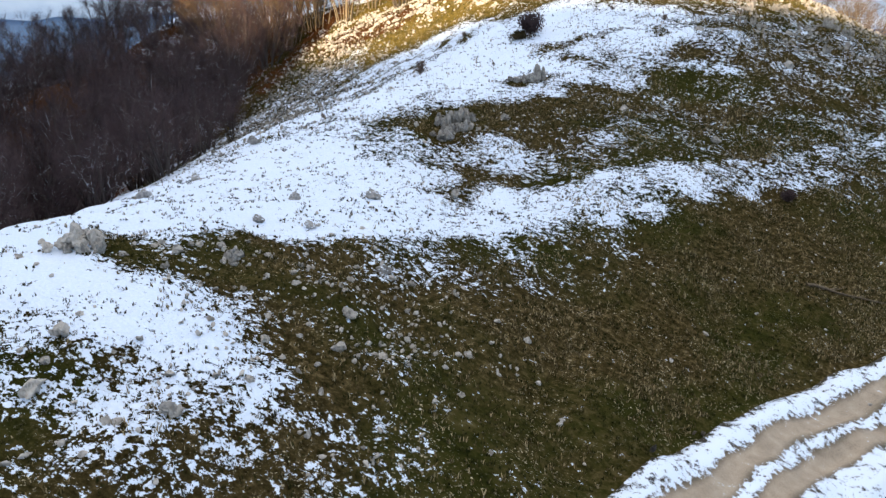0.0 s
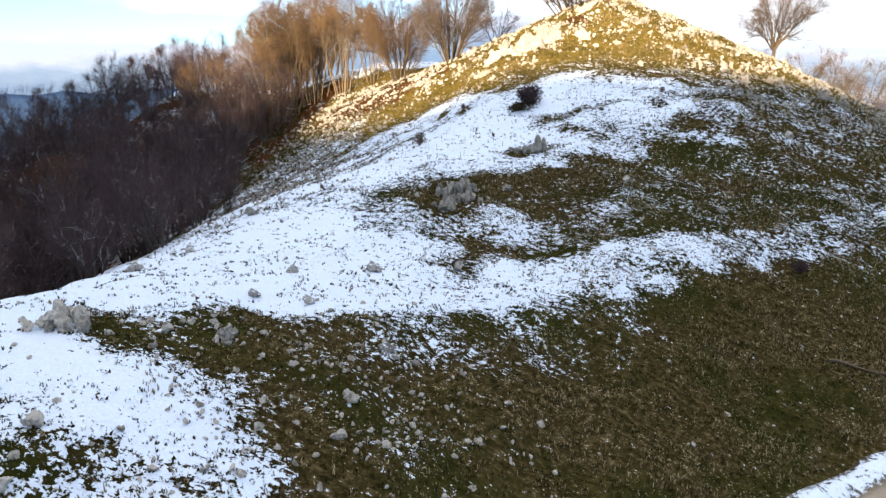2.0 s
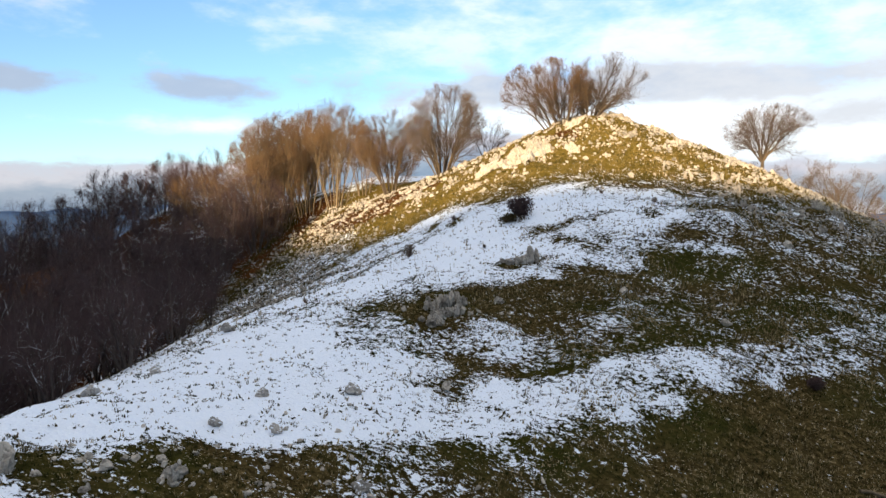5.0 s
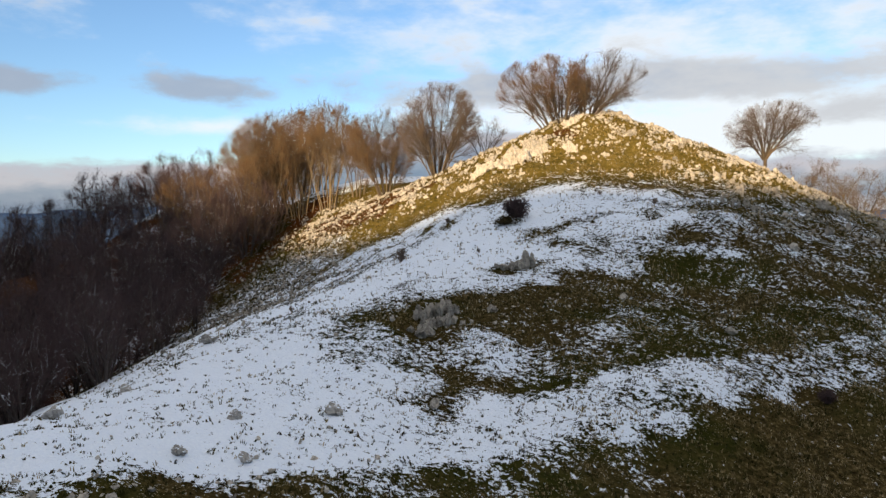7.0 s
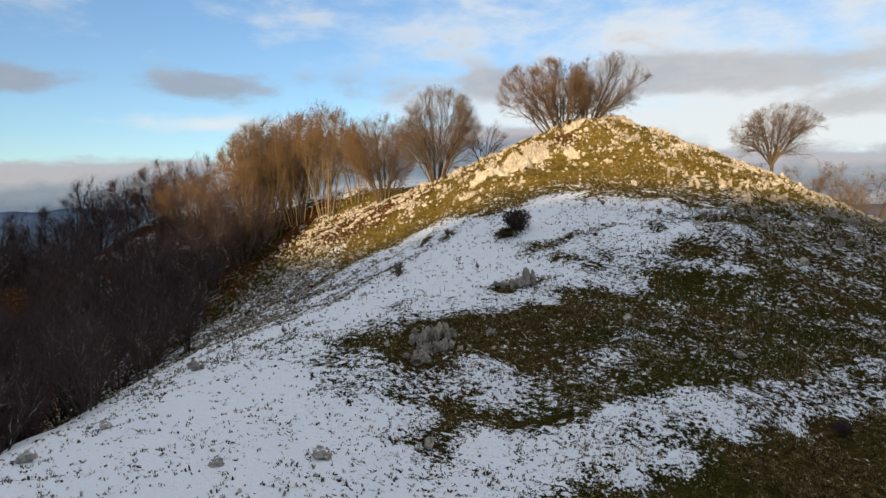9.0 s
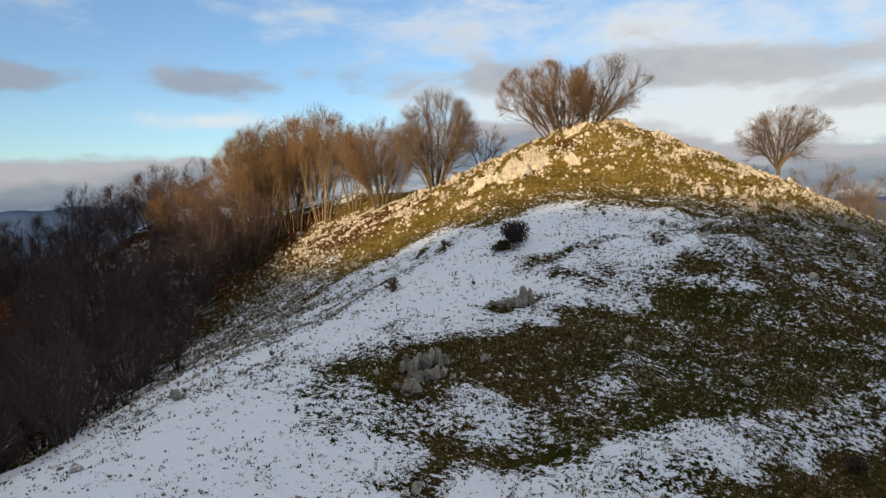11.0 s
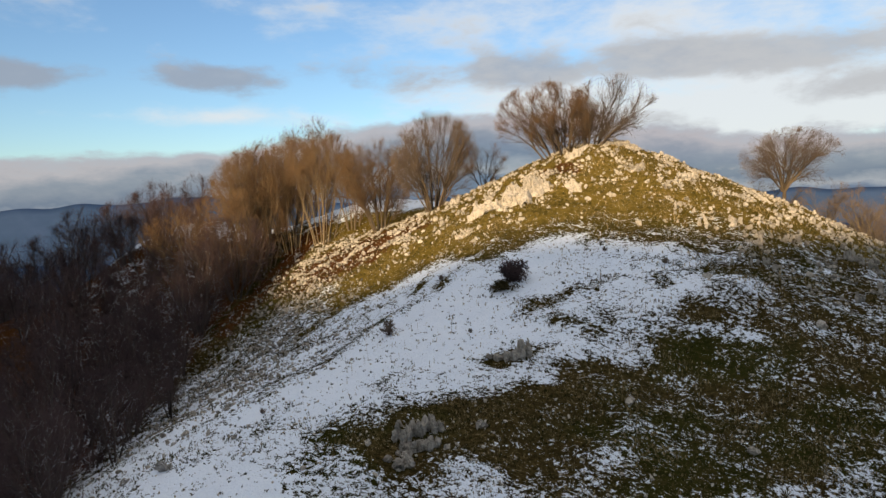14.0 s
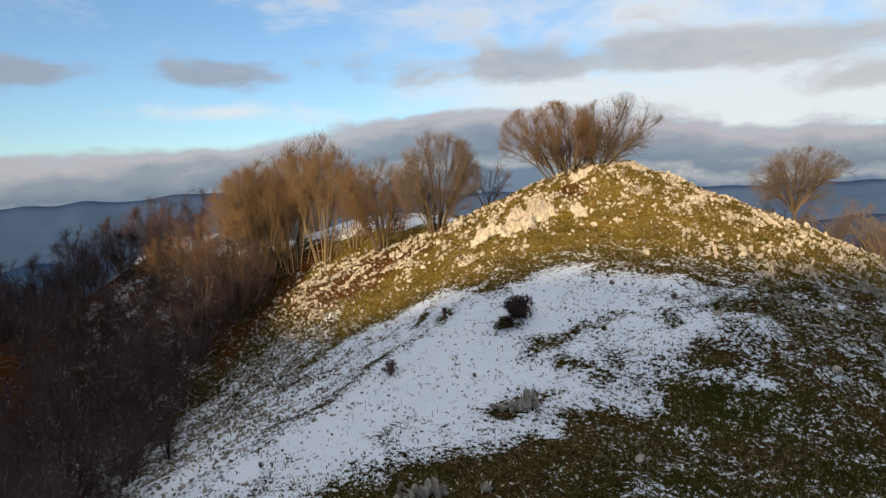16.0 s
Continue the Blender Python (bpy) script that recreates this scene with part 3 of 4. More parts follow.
def sprout(rs, lines, radii, each, lo, hi, length, side, rise, k, wiggle, thin):
    """New branches from points along the given ones."""
    n, m, _ = lines.shape
    u = rs.uniform(lo, hi, (n, each))
    idx = np.minimum((u * (m - 1)).astype(int), m - 2)
    f = (u * (m - 1) - idx)[..., None]
    rows = np.arange(n)[:, None]
    start = lines[rows, idx] * (1 - f) + lines[rows, idx + 1] * f
    t = unit(lines[rows, idx + 1] - lines[rows, idx])
    rad = radii[rows, idx] * (1 - f[..., 0]) + radii[rows, idx + 1] * f[..., 0]
    out = rs.normal(size=start.shape)
    out = unit(out - (out * t).sum(-1, keepdims=True) * t)
    d = unit(t + side * rs.uniform(0.6, 1.3, (n, each, 1)) * out + np.array([0, 0, rise]))
    span = length * rs.uniform(0.65, 1.25, (n, each)) * (1.1 - 0.55 * u)
    pts = [start]
    for s in range(k - 1):
        d = unit(d + wiggle * rs.normal(size=d.shape) + np.array([0, 0, rise * 0.35]))
        pts.append(pts[-1] + d * (span / (k - 1))[..., None])
    new_lines = np.stack(pts, 2).reshape(n * each, k, 3)
    r0 = np.minimum(rad * thin, rad * 0.8).reshape(-1, 1)
    return new_lines, np.maximum(r0 * np.linspace(1, 0.3, k), 0.004)


def merge(pieces):
    vs, fs, o = [], [], 0
    for v, f in pieces:
        vs.append(v)
        fs.append(f + o)
        o += len(v)
    return np.vstack(vs), np.vstack(fs)


def reach(p, g, centre, semi):
    """How far it is from p along g to the far side of the crown's rounded outline; 0 where the way misses it."""
    q, h = (p - centre) / semi, g / semi
    a, b, c = (h * h).sum(-1), (q * h).sum(-1), (q * q).sum(-1) - 1
    d = b * b - a * c
    return np.where(d > 0, np.maximum((-b + np.sqrt(np.maximum(d, 0))) / a, 0), 0)


def limbs(rs, lines, radii, each, lo, hi, crown, side, rise, cap, k, thin, ragged=0.0, least=0.005):
    """Branches that leave the given ones at narrow angles and run outwards to the outline of the crown."""
    centre, semi = crown
    n, m, _ = lines.shape
    u = rs.uniform(lo, hi, (n, each))
    idx = np.minimum((u * (m - 1)).astype(int), m - 2)
    f = (u * (m - 1) - idx)[..., None]
    rows = np.arange(n)[:, None]
    start = lines[rows, idx] * (1 - f) + lines[rows, idx + 1] * f
    t = unit(lines[rows, idx + 1] - lines[rows, idx])
    rad = radii[rows, idx] * (1 - f[..., 0]) + radii[rows, idx + 1] * f[..., 0]
    away = unit((start - centre) / semi + 1e-6)
    g = unit(t + 0.15 * away + side * rs.normal(size=start.shape) + np.array([0, 0, rise]))
    span = np.minimum(reach(start, g, centre, semi), cap) * rs.uniform(0.45, 1.08, (n, each))
    span = span * (1 + ragged * np.sin(3.1 * start[..., 0] + 1.7 * start[..., 2]) * np.cos(2.3 * start[..., 1]))
    keep = (span > 0.12).ravel()
    w1 = np.linspace(0, 1, k)
    bow = unit(t + 0.5 * g)
    pts = start[..., None, :] + span[..., None, None] * (bow[..., None, :] * (w1 * (1 - w1))[:, None] * 0.8 + g[..., None, :] * (w1 ** 1.3)[:, None])
    pts = pts + rs.normal(size=pts.shape) * (0.03 * span[..., None, None] * w1[:, None]) + np.array([0, 0, 0.10]) * (span[..., None, None] * (w1 ** 2)[:, None])
    r0 = np.maximum(rad * thin, least).ravel()[keep]
    return pts.reshape(n * each, k, 3)[keep], r0[:, None] * np.linspace(1, 0.35, k)


def tree(name, label, seed, height, half, low, stems, foot, counts, girth=0.09, shift=0.0, twig_len=0.9, twig_r=0.006, bark=None, twig=None, trunk=0.0, side=0.42, rise=0.12, ragged=0.15, first=0.12, plain=False):
    """A bare tree: straight stems fanning out from the foot, boughs off them, and a haze of fine twigs."""
    rs = np.random.RandomState(seed)
    height, half = height - 0.4 * twig_len, half - 0.35 * twig_len
    centre, semi = np.array([shift, 0, (height + low) / 2]), np.array([half, half, (height - low) / 2])
    turn = np.arange(stems) * 2.39996 + rs.uniform(-0.35, 0.35, stems)
    up = 1 - (np.arange(stems) + 0.5) / stems * (1.2 if trunk else 1.42)                # from the leader to the lowest boughs
    flat = np.sqrt(np.maximum(0, 1 - up ** 2))
    o = np.sqrt((np.arange(stems) + 0.5) / stems) * (stems > 1)
    root = np.stack([np.cos(turn) * o * foot, np.sin(turn) * o * foot, np.full(stems, trunk - 0.3)], -1)
    end = centre + semi * np.stack([np.cos(turn) * flat, np.sin(turn) * flat, up], -1) * rs.uniform(0.8, 0.97, (stems, 1))
    f = np.linspace(0, 1, 9)[None, :, None]
    span = np.linalg.norm(end - root, axis=1)[:, None, None]
    lines = root[:, None] * (1 - f) + end[:, None] * f + np.array([0, 0, 0.10]) * span * 4 * f * (1 - f) * flat[:, None, None]
    lines = lines + np.cumsum(rs.normal(size=lines.shape), 1) * 0.008 * span * np.minimum(1, f * 3)
    radii = girth * rs.uniform(0.6, 1.15, (stems, 1)) * np.linspace(1, 0.14, 9)[None]
    crown = (centre, semi)
    l2, r2 = limbs(rs, lines, radii, counts[0], first, 0.97, crown, side * 1.25, rise, 0.42 * height, 6, 0.55, ragged)
    l3, r3 = limbs(rs, l2, r2, counts[1], 0.15, 1.0, crown, side * 1.2, rise, 0.24 * height, 4, 0.6, ragged)
    crown = (centre, semi * (1 + 0.55 * twig_len / half))              # the finest twigs feather the outline
    l4, r4 = limbs(rs, np.concatenate([l3, l2[:, ::2][:, :3].repeat(2, 1)[:, :4]]), np.concatenate([r3, r2[:, :4]]), counts[2], 0.15, 1.0, crown, side * 1.35, rise, twig_len, 3, 0.6, ragged)
    l5, _ = limbs(rs, l4, r4, counts[3], 0.1, 0.95, crown, side * 1.5, rise, 0.6 * twig_len, 3, 0.6)
    solid = [tubes(lines, radii, 7), tubes(l2[:, [0, 2, 5]], r2[:, [0, 2, 5]], 3) if plain else tubes(l2, r2, 4), spikes(l3, 0.75 * r3[:, 0]) if plain else tubes(l3[:, [0, 1, 3]], r3[:, [0, 1, 3]], 3)]
    if trunk:
        z = np.linspace(-0.35, trunk + 0.1, 5)
        solid.append(tubes(np.stack([0.05 * np.sin(2 * z), 0.04 * np.cos(3 * z) - 0.04, z], -1)[None], girth * np.array([[2.3, 1.8, 1.6, 1.5, 1.3]]), 9))
    top = new(name)
    tagged(top, label, "tree")
    part("trunk", mesh_of("trunk", *merge(solid), bark or BARK, True), top)
    every = np.concatenate([l4, l5])
    size = np.concatenate([np.full(len(l4), 1.15), np.full(len(l5), 0.8)])
    part("crown", mesh_of("crown", *spikes(every, twig_r * size * rs.uniform(0.7, 1.25, len(every))), twig or TWIG), top)
    return top


def stand(ob, x, y, turn=0.0, size=1.0, sink=0.0, tall=1.0, lean=(0, 0)):
    ob.matrix_basis = pose(x, y, float(land(x, y)) - sink, lean[0], lean[1], turn) @ Matrix.Diagonal((size, size, size * tall, 1))
    return ob


def again(ob, x, y, turn=0.0, size=1.0, sink=0.0, tall=1.0, lean=(0, 0), label=""):
    made = copy_thing(ob, Matrix())
    made.scale = (1, 1, 1)
    stand(made, x, y, turn, size, sink, tall, lean)
    return tagged(made, label) if label else made


# the trees along the crest
FULL = (12, 8, 6, 1)
stand(tree("beech_tree", "bare many-stemmed beech on the rocky summit", 11, 8.6, 5.9, 0.0, 20, 1.7, FULL, 0.10, -1.5, 0.9, 0.0075, side=0.40), 15.5, 88.0, sink=0.8)
stand(tree("beech_tree", "bare grey beech leaning from the summit rocks", 12, 8.5, 5.0, 0.3, 12, 0.7, (12, 8, 5, 1), 0.12, 2.3, 0.9, 0.0065, twig=TWIG_GREY, side=0.46), 18.6, 86.6, sink=0.8)
stand(tree("beech_tree", "lone spreading bare tree on the shoulder", 13, 8.0, 5.1, 0.7, 13, 0.18, (12, 8, 5, 1), 0.12, 0.7, 0.9, 0.0065, twig=TWIG_GREY, trunk=1.4, side=0.46, rise=0.04), 37.6, 82.8)
stand(tree("beech_tree", "bare rounded beech with many upright stems", 14, 11.4, 5.3, 0.4, 20, 0.8, FULL, 0.11, 0.4, 1.1, 0.0070, twig=TWIG_GREY, rise=0.14, side=0.40), 1.3, 91.0)
stand(tree("beech_tree", "bare bushy beech beside a snow bank", 15, 11.4, 4.9, 0.4, 16, 1.0, FULL, 0.11, -0.6, 1.1, 0.0080, rise=0.14, side=0.42), -5.4, 95.0)
stand(tree("small_tree", "thin dark bare tree behind the crest", 16, 6.2, 3.4, 0.8, 6, 0.3, (9, 6, 4, 1), 0.09, 0.2), 7.6, 98.5)

birch = stand(tree("birch_tree", "tall bare tree with pale sunlit stems", 21, 14.6, 4.9, 4.0, 11, 1.4, (10, 8, 5, 1), 0.095, 0.3, 1.2, 0.0105, BARK_PALE, side=0.48, ragged=0.4, first=0.22), -13.2, 100.0)
birch_thick = stand(tree("birch_tree", "tall bare tree with brown crown and pale stems", 22, 15.0, 5.2, 3.6, 13, 1.8, (10, 8, 5, 1), 0.095, -0.4, 1.2, 0.0105, BARK_PALE, side=0.48, ragged=0.4, first=0.2), -17.8, 103.0)

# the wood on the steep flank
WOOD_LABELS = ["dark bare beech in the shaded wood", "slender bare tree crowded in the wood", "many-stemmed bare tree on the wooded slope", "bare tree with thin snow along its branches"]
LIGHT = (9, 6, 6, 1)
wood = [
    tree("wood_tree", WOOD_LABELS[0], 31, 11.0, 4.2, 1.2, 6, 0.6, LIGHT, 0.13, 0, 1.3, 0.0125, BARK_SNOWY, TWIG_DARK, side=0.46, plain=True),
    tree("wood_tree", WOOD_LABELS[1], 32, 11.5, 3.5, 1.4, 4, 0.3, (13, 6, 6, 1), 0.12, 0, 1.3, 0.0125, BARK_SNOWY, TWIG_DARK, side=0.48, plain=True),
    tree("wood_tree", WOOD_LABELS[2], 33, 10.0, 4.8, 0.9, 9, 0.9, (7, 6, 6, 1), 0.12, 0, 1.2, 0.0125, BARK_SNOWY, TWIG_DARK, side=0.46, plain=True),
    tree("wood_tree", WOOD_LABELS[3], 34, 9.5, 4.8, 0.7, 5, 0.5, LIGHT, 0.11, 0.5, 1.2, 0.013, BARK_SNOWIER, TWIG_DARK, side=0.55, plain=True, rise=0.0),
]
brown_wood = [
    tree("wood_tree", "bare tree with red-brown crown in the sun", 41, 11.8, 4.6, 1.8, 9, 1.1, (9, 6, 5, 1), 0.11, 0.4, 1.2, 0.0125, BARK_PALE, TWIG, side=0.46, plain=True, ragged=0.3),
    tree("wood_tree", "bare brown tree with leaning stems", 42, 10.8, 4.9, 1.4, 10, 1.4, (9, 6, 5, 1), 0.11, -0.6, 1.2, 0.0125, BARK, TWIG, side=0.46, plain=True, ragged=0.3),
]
pick = random.Random(7)
spots = [(-18.6, 61.6), (-23.3, 63.8), (-21.5, 52.0), (-25.5, 57.0)]
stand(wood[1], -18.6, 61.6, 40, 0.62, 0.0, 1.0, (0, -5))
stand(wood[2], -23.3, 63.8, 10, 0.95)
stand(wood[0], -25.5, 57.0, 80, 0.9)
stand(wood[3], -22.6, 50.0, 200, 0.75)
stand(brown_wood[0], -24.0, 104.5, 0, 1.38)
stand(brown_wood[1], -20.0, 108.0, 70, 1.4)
spots += [(-24.0, 104.5), (-20.0, 108.0), (-13.2, 100.0), (-17.8, 103.0)]
tries = 0
while len(spots) < 98 and tries < 20000:
    tries += 1
    y = pick.uniform(30, 150)
    x = pick.uniform(-0.68 * y - 3, -18)
    limit = -24.5 if y < 48 else -21.5 if y < 92 else -21.5 + 0.45 * (y - 92)
    if x > limit or (x > -64 and x < -26 and y > 128):
        continue
    gap = 3.3 if y < 90 else 4.2
    if min(math.hypot(x - a, y - b) for a, b in spots) < gap:
        continue
    spots.append((x, y))
    # sunlit trees take the brown twigs, shaded ones the darkened twigs
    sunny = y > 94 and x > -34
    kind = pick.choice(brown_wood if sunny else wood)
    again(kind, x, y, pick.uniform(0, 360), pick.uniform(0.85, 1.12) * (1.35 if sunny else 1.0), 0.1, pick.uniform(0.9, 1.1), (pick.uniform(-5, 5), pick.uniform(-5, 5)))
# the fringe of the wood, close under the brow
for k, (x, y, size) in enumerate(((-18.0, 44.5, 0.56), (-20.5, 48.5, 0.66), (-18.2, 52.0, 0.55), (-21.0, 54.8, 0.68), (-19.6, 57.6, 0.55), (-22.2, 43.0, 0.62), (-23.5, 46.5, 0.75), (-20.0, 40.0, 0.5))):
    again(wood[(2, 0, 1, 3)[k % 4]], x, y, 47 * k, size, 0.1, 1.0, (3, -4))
again(birch, -9.6, 101.5, 130, 0.72)
again(birch, -21.5, 100.5, 215, 1.12)
again(birch_thick, -25.5, 109.0, 90, 1.0)

# trees beyond the shoulder
far_tree = tree("wood_tree", "pale grey bare tree beyond the shoulder of the hill", 51, 10.5, 5.2, 1.6, 5, 0.4, (10, 6, 5, 1), 0.12, 0.4, 1.2, 0.011, BARK_PALE, TWIG_GREY, side=0.46, plain=True)
stand(far_tree, 54.0, 92.0, 15, 0.8)
again(far_tree, 48.6, 87.2, 80, 0.62)
for x, y, size, turn in ((47.0, 92.0, 0.62, 0), (52.5, 96.0, 0.8, 120), (57.0, 99.0, 0.85, 40), (44.0, 97.0, 0.6, 220), (62.0, 104.0, 0.9, 300), (50.0, 104.0, 0.8, 75), (41.0, 99.0, 0.55, 10), (35.5, 103.0, 0.5, 170), (66, 98, 0.9, 20), (57.5, 110, 0.9, 60), (70, 108, 0.9, 150)):
    again(far_tree, x, y, turn, 1.05 * size)

# ---- shrubs ----


def shrub(name, label, seed, wide, high, leaves, leaf, mat, stems=14):
    """A low bush: woody stems below and many small leaves or tips."""
    rs = np.random.RandomState(seed)
    top = new(name)
    tagged(top, label, "bush")
    a, o = rs.uniform(0, 6.283, stems), rs.uniform(0.2, 1.0, stems)
    tip = np.stack([np.cos(a) * o * wide * 0.48, np.sin(a) * o * wide * 0.48, high * (1.0 - 0.55 * o ** 2)], -1)
    f = np.linspace(0, 1, 5)[None, :, None]
    lines = tip[:, None] * np.concatenate([f, f, f ** 0.8], -1) + 0.04 * rs.normal(size=(stems, 5, 3)) * f
    v, q = tubes(lines, np.linspace(0.028, 0.006, 5)[None] * rs.uniform(0.6, 1.2, (stems, 1)), 4)
    part("stems", mesh_of("stems", v, q, TWIG_DARK), top)
    u = rs.uniform(0.25, 1.05, leaves)
    k = rs.randint(0, stems, leaves)
    at = tip[k] * np.stack([u, u, u ** 0.8], -1) + rs.normal(size=(leaves, 3)) * np.array([0.10, 0.10, 0.09]) * (wide / 1.6)
    at[:, 2] = np.abs(at[:, 2])
    d = unit(rs.normal(size=(leaves, 3)) + np.array([0, 0, 0.7])) * leaf * rs.uniform(0.6, 1.4, (leaves, 1))
    v, q = spikes(np.stack([at, at + d * 0.5, at + d], 1), np.full(leaves, leaf * 0.16))
    part("foliage", mesh_of("foliage", v, q, mat), top)
    return top


juniper = stand(shrub("juniper_bush", "dark brown twiggy bush standing in the snow", 3, 2.3, 1.6, 1500, 0.24, TWIG_DARK, 50), 7.6, 62.9, size=1.2, sink=0.45)
stand(shrub("low_bush", "flat dark brown scrub at the foot of a bush", 5, 2.2, 0.35, 700, 0.20, NEEDLE, 24), 6.6, 62.0, size=1.25)
thorn = stand(shrub("thorn_bush", "small bare grey bush in the snow", 4, 1.1, 0.9, 260, 0.22, TWIG_GREY, 18), -1.9, 60.6, size=1.1)
for x, y, size, turn in ((2.0, 68.6, 0.5, 40), (14.9, 64.8, 0.4, 90), (18.8, 62.2, 0.5, 10), (3.9, 55.6, 0.3, 200), (-8.6, 50.5, 0.35, 150)):
    again(thorn, x, y, turn, size, label="low dry tuft of a bush poking through the snow")

again(juniper, 19.3, 37.9, 50, 0.42, label="small dark bush beside a snow patch")


def fallen_branch(x, y, length, turn):
    """A bleached bough lying on the turf, with a few snapped side shoots."""
    rs = np.random.RandomState(9)
    f = np.linspace(0, 1, 12)
    px, py = x + f * length * math.cos(turn), y + f * length * math.sin(turn) + 0.12 * np.sin(f * 7)
    line = np.stack([px, py, land(px, py) + 0.09 + 0.03 * np.sin(f * 11)], -1)[None]
    rad = np.linspace(0.075, 0.02, 12)[None]
    side, side_r = sprout(rs, line, rad, 7, 0.15, 0.95, 0.7, 0.8, 0.1, 4, 0.15, 0.6)
    top = new("fallen_branch")
    tagged(top, "long bleached dead branch lying in the grass", "branch")
    v, q = tubes(line, rad, 7)
    part("bough", mesh_of("bough", v, q, BARK_PALE, True), top)
    v, q = tubes(side, side_r, 4)
    part("side_shoots", mesh_of("side_shoots", v, q, BARK_PALE), top)


fallen_branch(17.3, 31.0, 4.2, -0.12)

# ---- limestone ----


def rock_shape(seed, level, size=(1, 1, 0.7), sharp=0.5, flutes=2.6, planes=9):
    """A weathered block: a ball cut by flat faces and gnawed by noise."""
    rs = np.random.RandomState(seed)
    bm = bmesh.new()
    bmesh.ops.create_icosphere(bm, subdivisions=level, radius=1.0)
    cuts = [(Vector(unit(rs.normal(size=3))), rs.uniform(0.45, 0.8)) for _ in range(planes)]
    off = Vector(rs.uniform(-50, 50, 3))
    for v in bm.verts:
        p = v.co.copy()
        for nrm, dist in cuts:
            over = p.dot(nrm) - dist
            if over > 0:
                p -= nrm * over * 0.9
        p *= 1 + sharp * (0.5 * noise.noise(p * 1.4 + off) + 0.3 * noise.noise(p * 3.6 + off) + 0.16 * noise.noise(p * 8.0 + off))
        groove = abs(noise.noise(Vector((p.x * flutes, p.y * flutes, p.z * 0.8)) + off))
        p *= 1 - sharp * 0.35 * max(0.0, 0.25 - groove) / 0.25
        v.co = Vector((p.x * size[0], p.y * size[1], p.z * size[2]))
    me = bpy.data.meshes.new("rock")
    bm.to_mesh(me)
    bm.free()
    return me


def arrays(me):
    v = np.empty(len(me.vertices) * 3, np.float32)
    me.vertices.foreach_get("co", v)
    f = np.empty(len(me.polygons) * 3, np.int32)
    me.polygons.foreach_get("vertices", f)
    return v.reshape(-1, 3), f.reshape(-1, 3)


BLOCKS = [rock_shape(100 + k, 3, (1, 0.8, 0.75), 0.85) for k in range(6)]
SLABS = [rock_shape(140 + k, 3, (0.55, 0.4, 1.0), 0.6) for k in range(4)]
for me in BLOCKS + SLABS:
    me.materials.append(ROCK)
SNOWY_BLOCKS = [rock_shape(100 + k, 3, (1, 0.8, 0.75), 0.85) for k in range(3)]
for me in SNOWY_BLOCKS:
    me.materials.append(ROCK_SNOWY)
GREY_BLOCKS = [rock_shape(120 + k, 3, (0.8, 0.7, 1.0), 0.85) for k in range(3)]
for me in GREY_BLOCKS:
    me.materials.append(ROCK_GREY)
STONES = [arrays(rock_shape(200 + k, 1, (1, 0.8, 0.7), 0.5)) for k in range(8)]
CHIPS = [arrays(rock_shape(260 + k, 1, (0.9, 0.7, 0.85), 0.6)) for k in range(14)]

rock_pick = random.Random(21)


def boulder(me, x, y, size, label, group="", turn=None, tip=8, sink=0.25, tall=1.0):
    ob = new("limestone_rock", me)
    a = rock_pick.uniform(0, 360) if turn is None else turn
    ob.matrix_basis = pose(x, y, float(land(x, y)) + size * (0.45 - sink) * tall, rock_pick.uniform(-tip, tip), rock_pick.uniform(-tip, tip), a) @ Matrix.Diagonal((size, size, size * tall, 1))
    return tagged(ob, label, "rock", group)


# single boulders of the lower slope: x, y, half size
for x, y, s, text in ((-3.0, 20.6, 0.32, "rounded pale rock in the grass"), (-3.15, 19.0, 0.27, "upright pale stone in the grass"), (-6.5, 14.7, 0.34, "rounded grey rock in thin snow"),
                      (-3.3, 32.4, 0.5, "flat pale rock in deep snow"), (-10.1, 16.9, 0.4, "weathered grey rock with snow round it"), (-9.9, 14.9, 0.38, "grey rock among snow patches"),
                      (-6.8, 31.0, 0.35, "low rock in the snow"), (-7.5, 27.4, 0.32, "grey stone in the snow"), (-5.4, 27.3, 0.3, "grey stone in the snow"), (-13.2, 36.5, 0.4, "rock on the brow of the snow slope"),
                      (-14.6, 33.0, 0.45, "low rock on the snowy brow"), (0.6, 34.5, 0.4, "rock in a bare patch of the snow"), (-2.2, 24.6, 0.33, "pale rock in the grass"), (-9.2, 22.9, 0.3, "stone half under snow"),
                      (-7.3, 22.9, 0.42, "light grey rock beside bare grass"), (4.0, 45.0, 0.4, "pale rock on the grassy slope"), (12.0, 47.0, 0.4, "pale rock on the grassy slope"), (17.0, 43.2, 0.38, "pale rock on the grassy slope"), (-12.0, 44.5, 0.5, "snow-dusted rock at the wood's edge"), (-14.6, 45.5, 0.35, "small rock at the wood's edge")):
    boulder((SNOWY_BLOCKS if y > 24 and x < 0 else BLOCKS)[rock_pick.randrange(3)], x, y, s, text, sink=0.18)

# middling stones in the grass of the near slope
placed = 0
while placed < 120:
    x, y = rock_pick.uniform(-14, 6), rock_pick.uniform(12.5, 30)
    near = math.exp(-((x + 3) / 4.5) ** 2 - ((y - 21.5) / 5) ** 2) + 0.6 * math.exp(-((x + 9) / 4) ** 2 - ((y - 22.8) / 1.6) ** 2) + 0.45 * math.exp(-((x + 9) / 5) ** 2 - ((y - 15) / 3) ** 2)
    if rock_pick.random() > near:
        continue
    placed += 1
    boulder(BLOCKS[placed % 6] if placed % 4 else SLABS[placed % 4], x, y, rock_pick.uniform(0.08, 0.2), "small pale limestone rock among grass and snow", "stones of the near slope", tip=20)

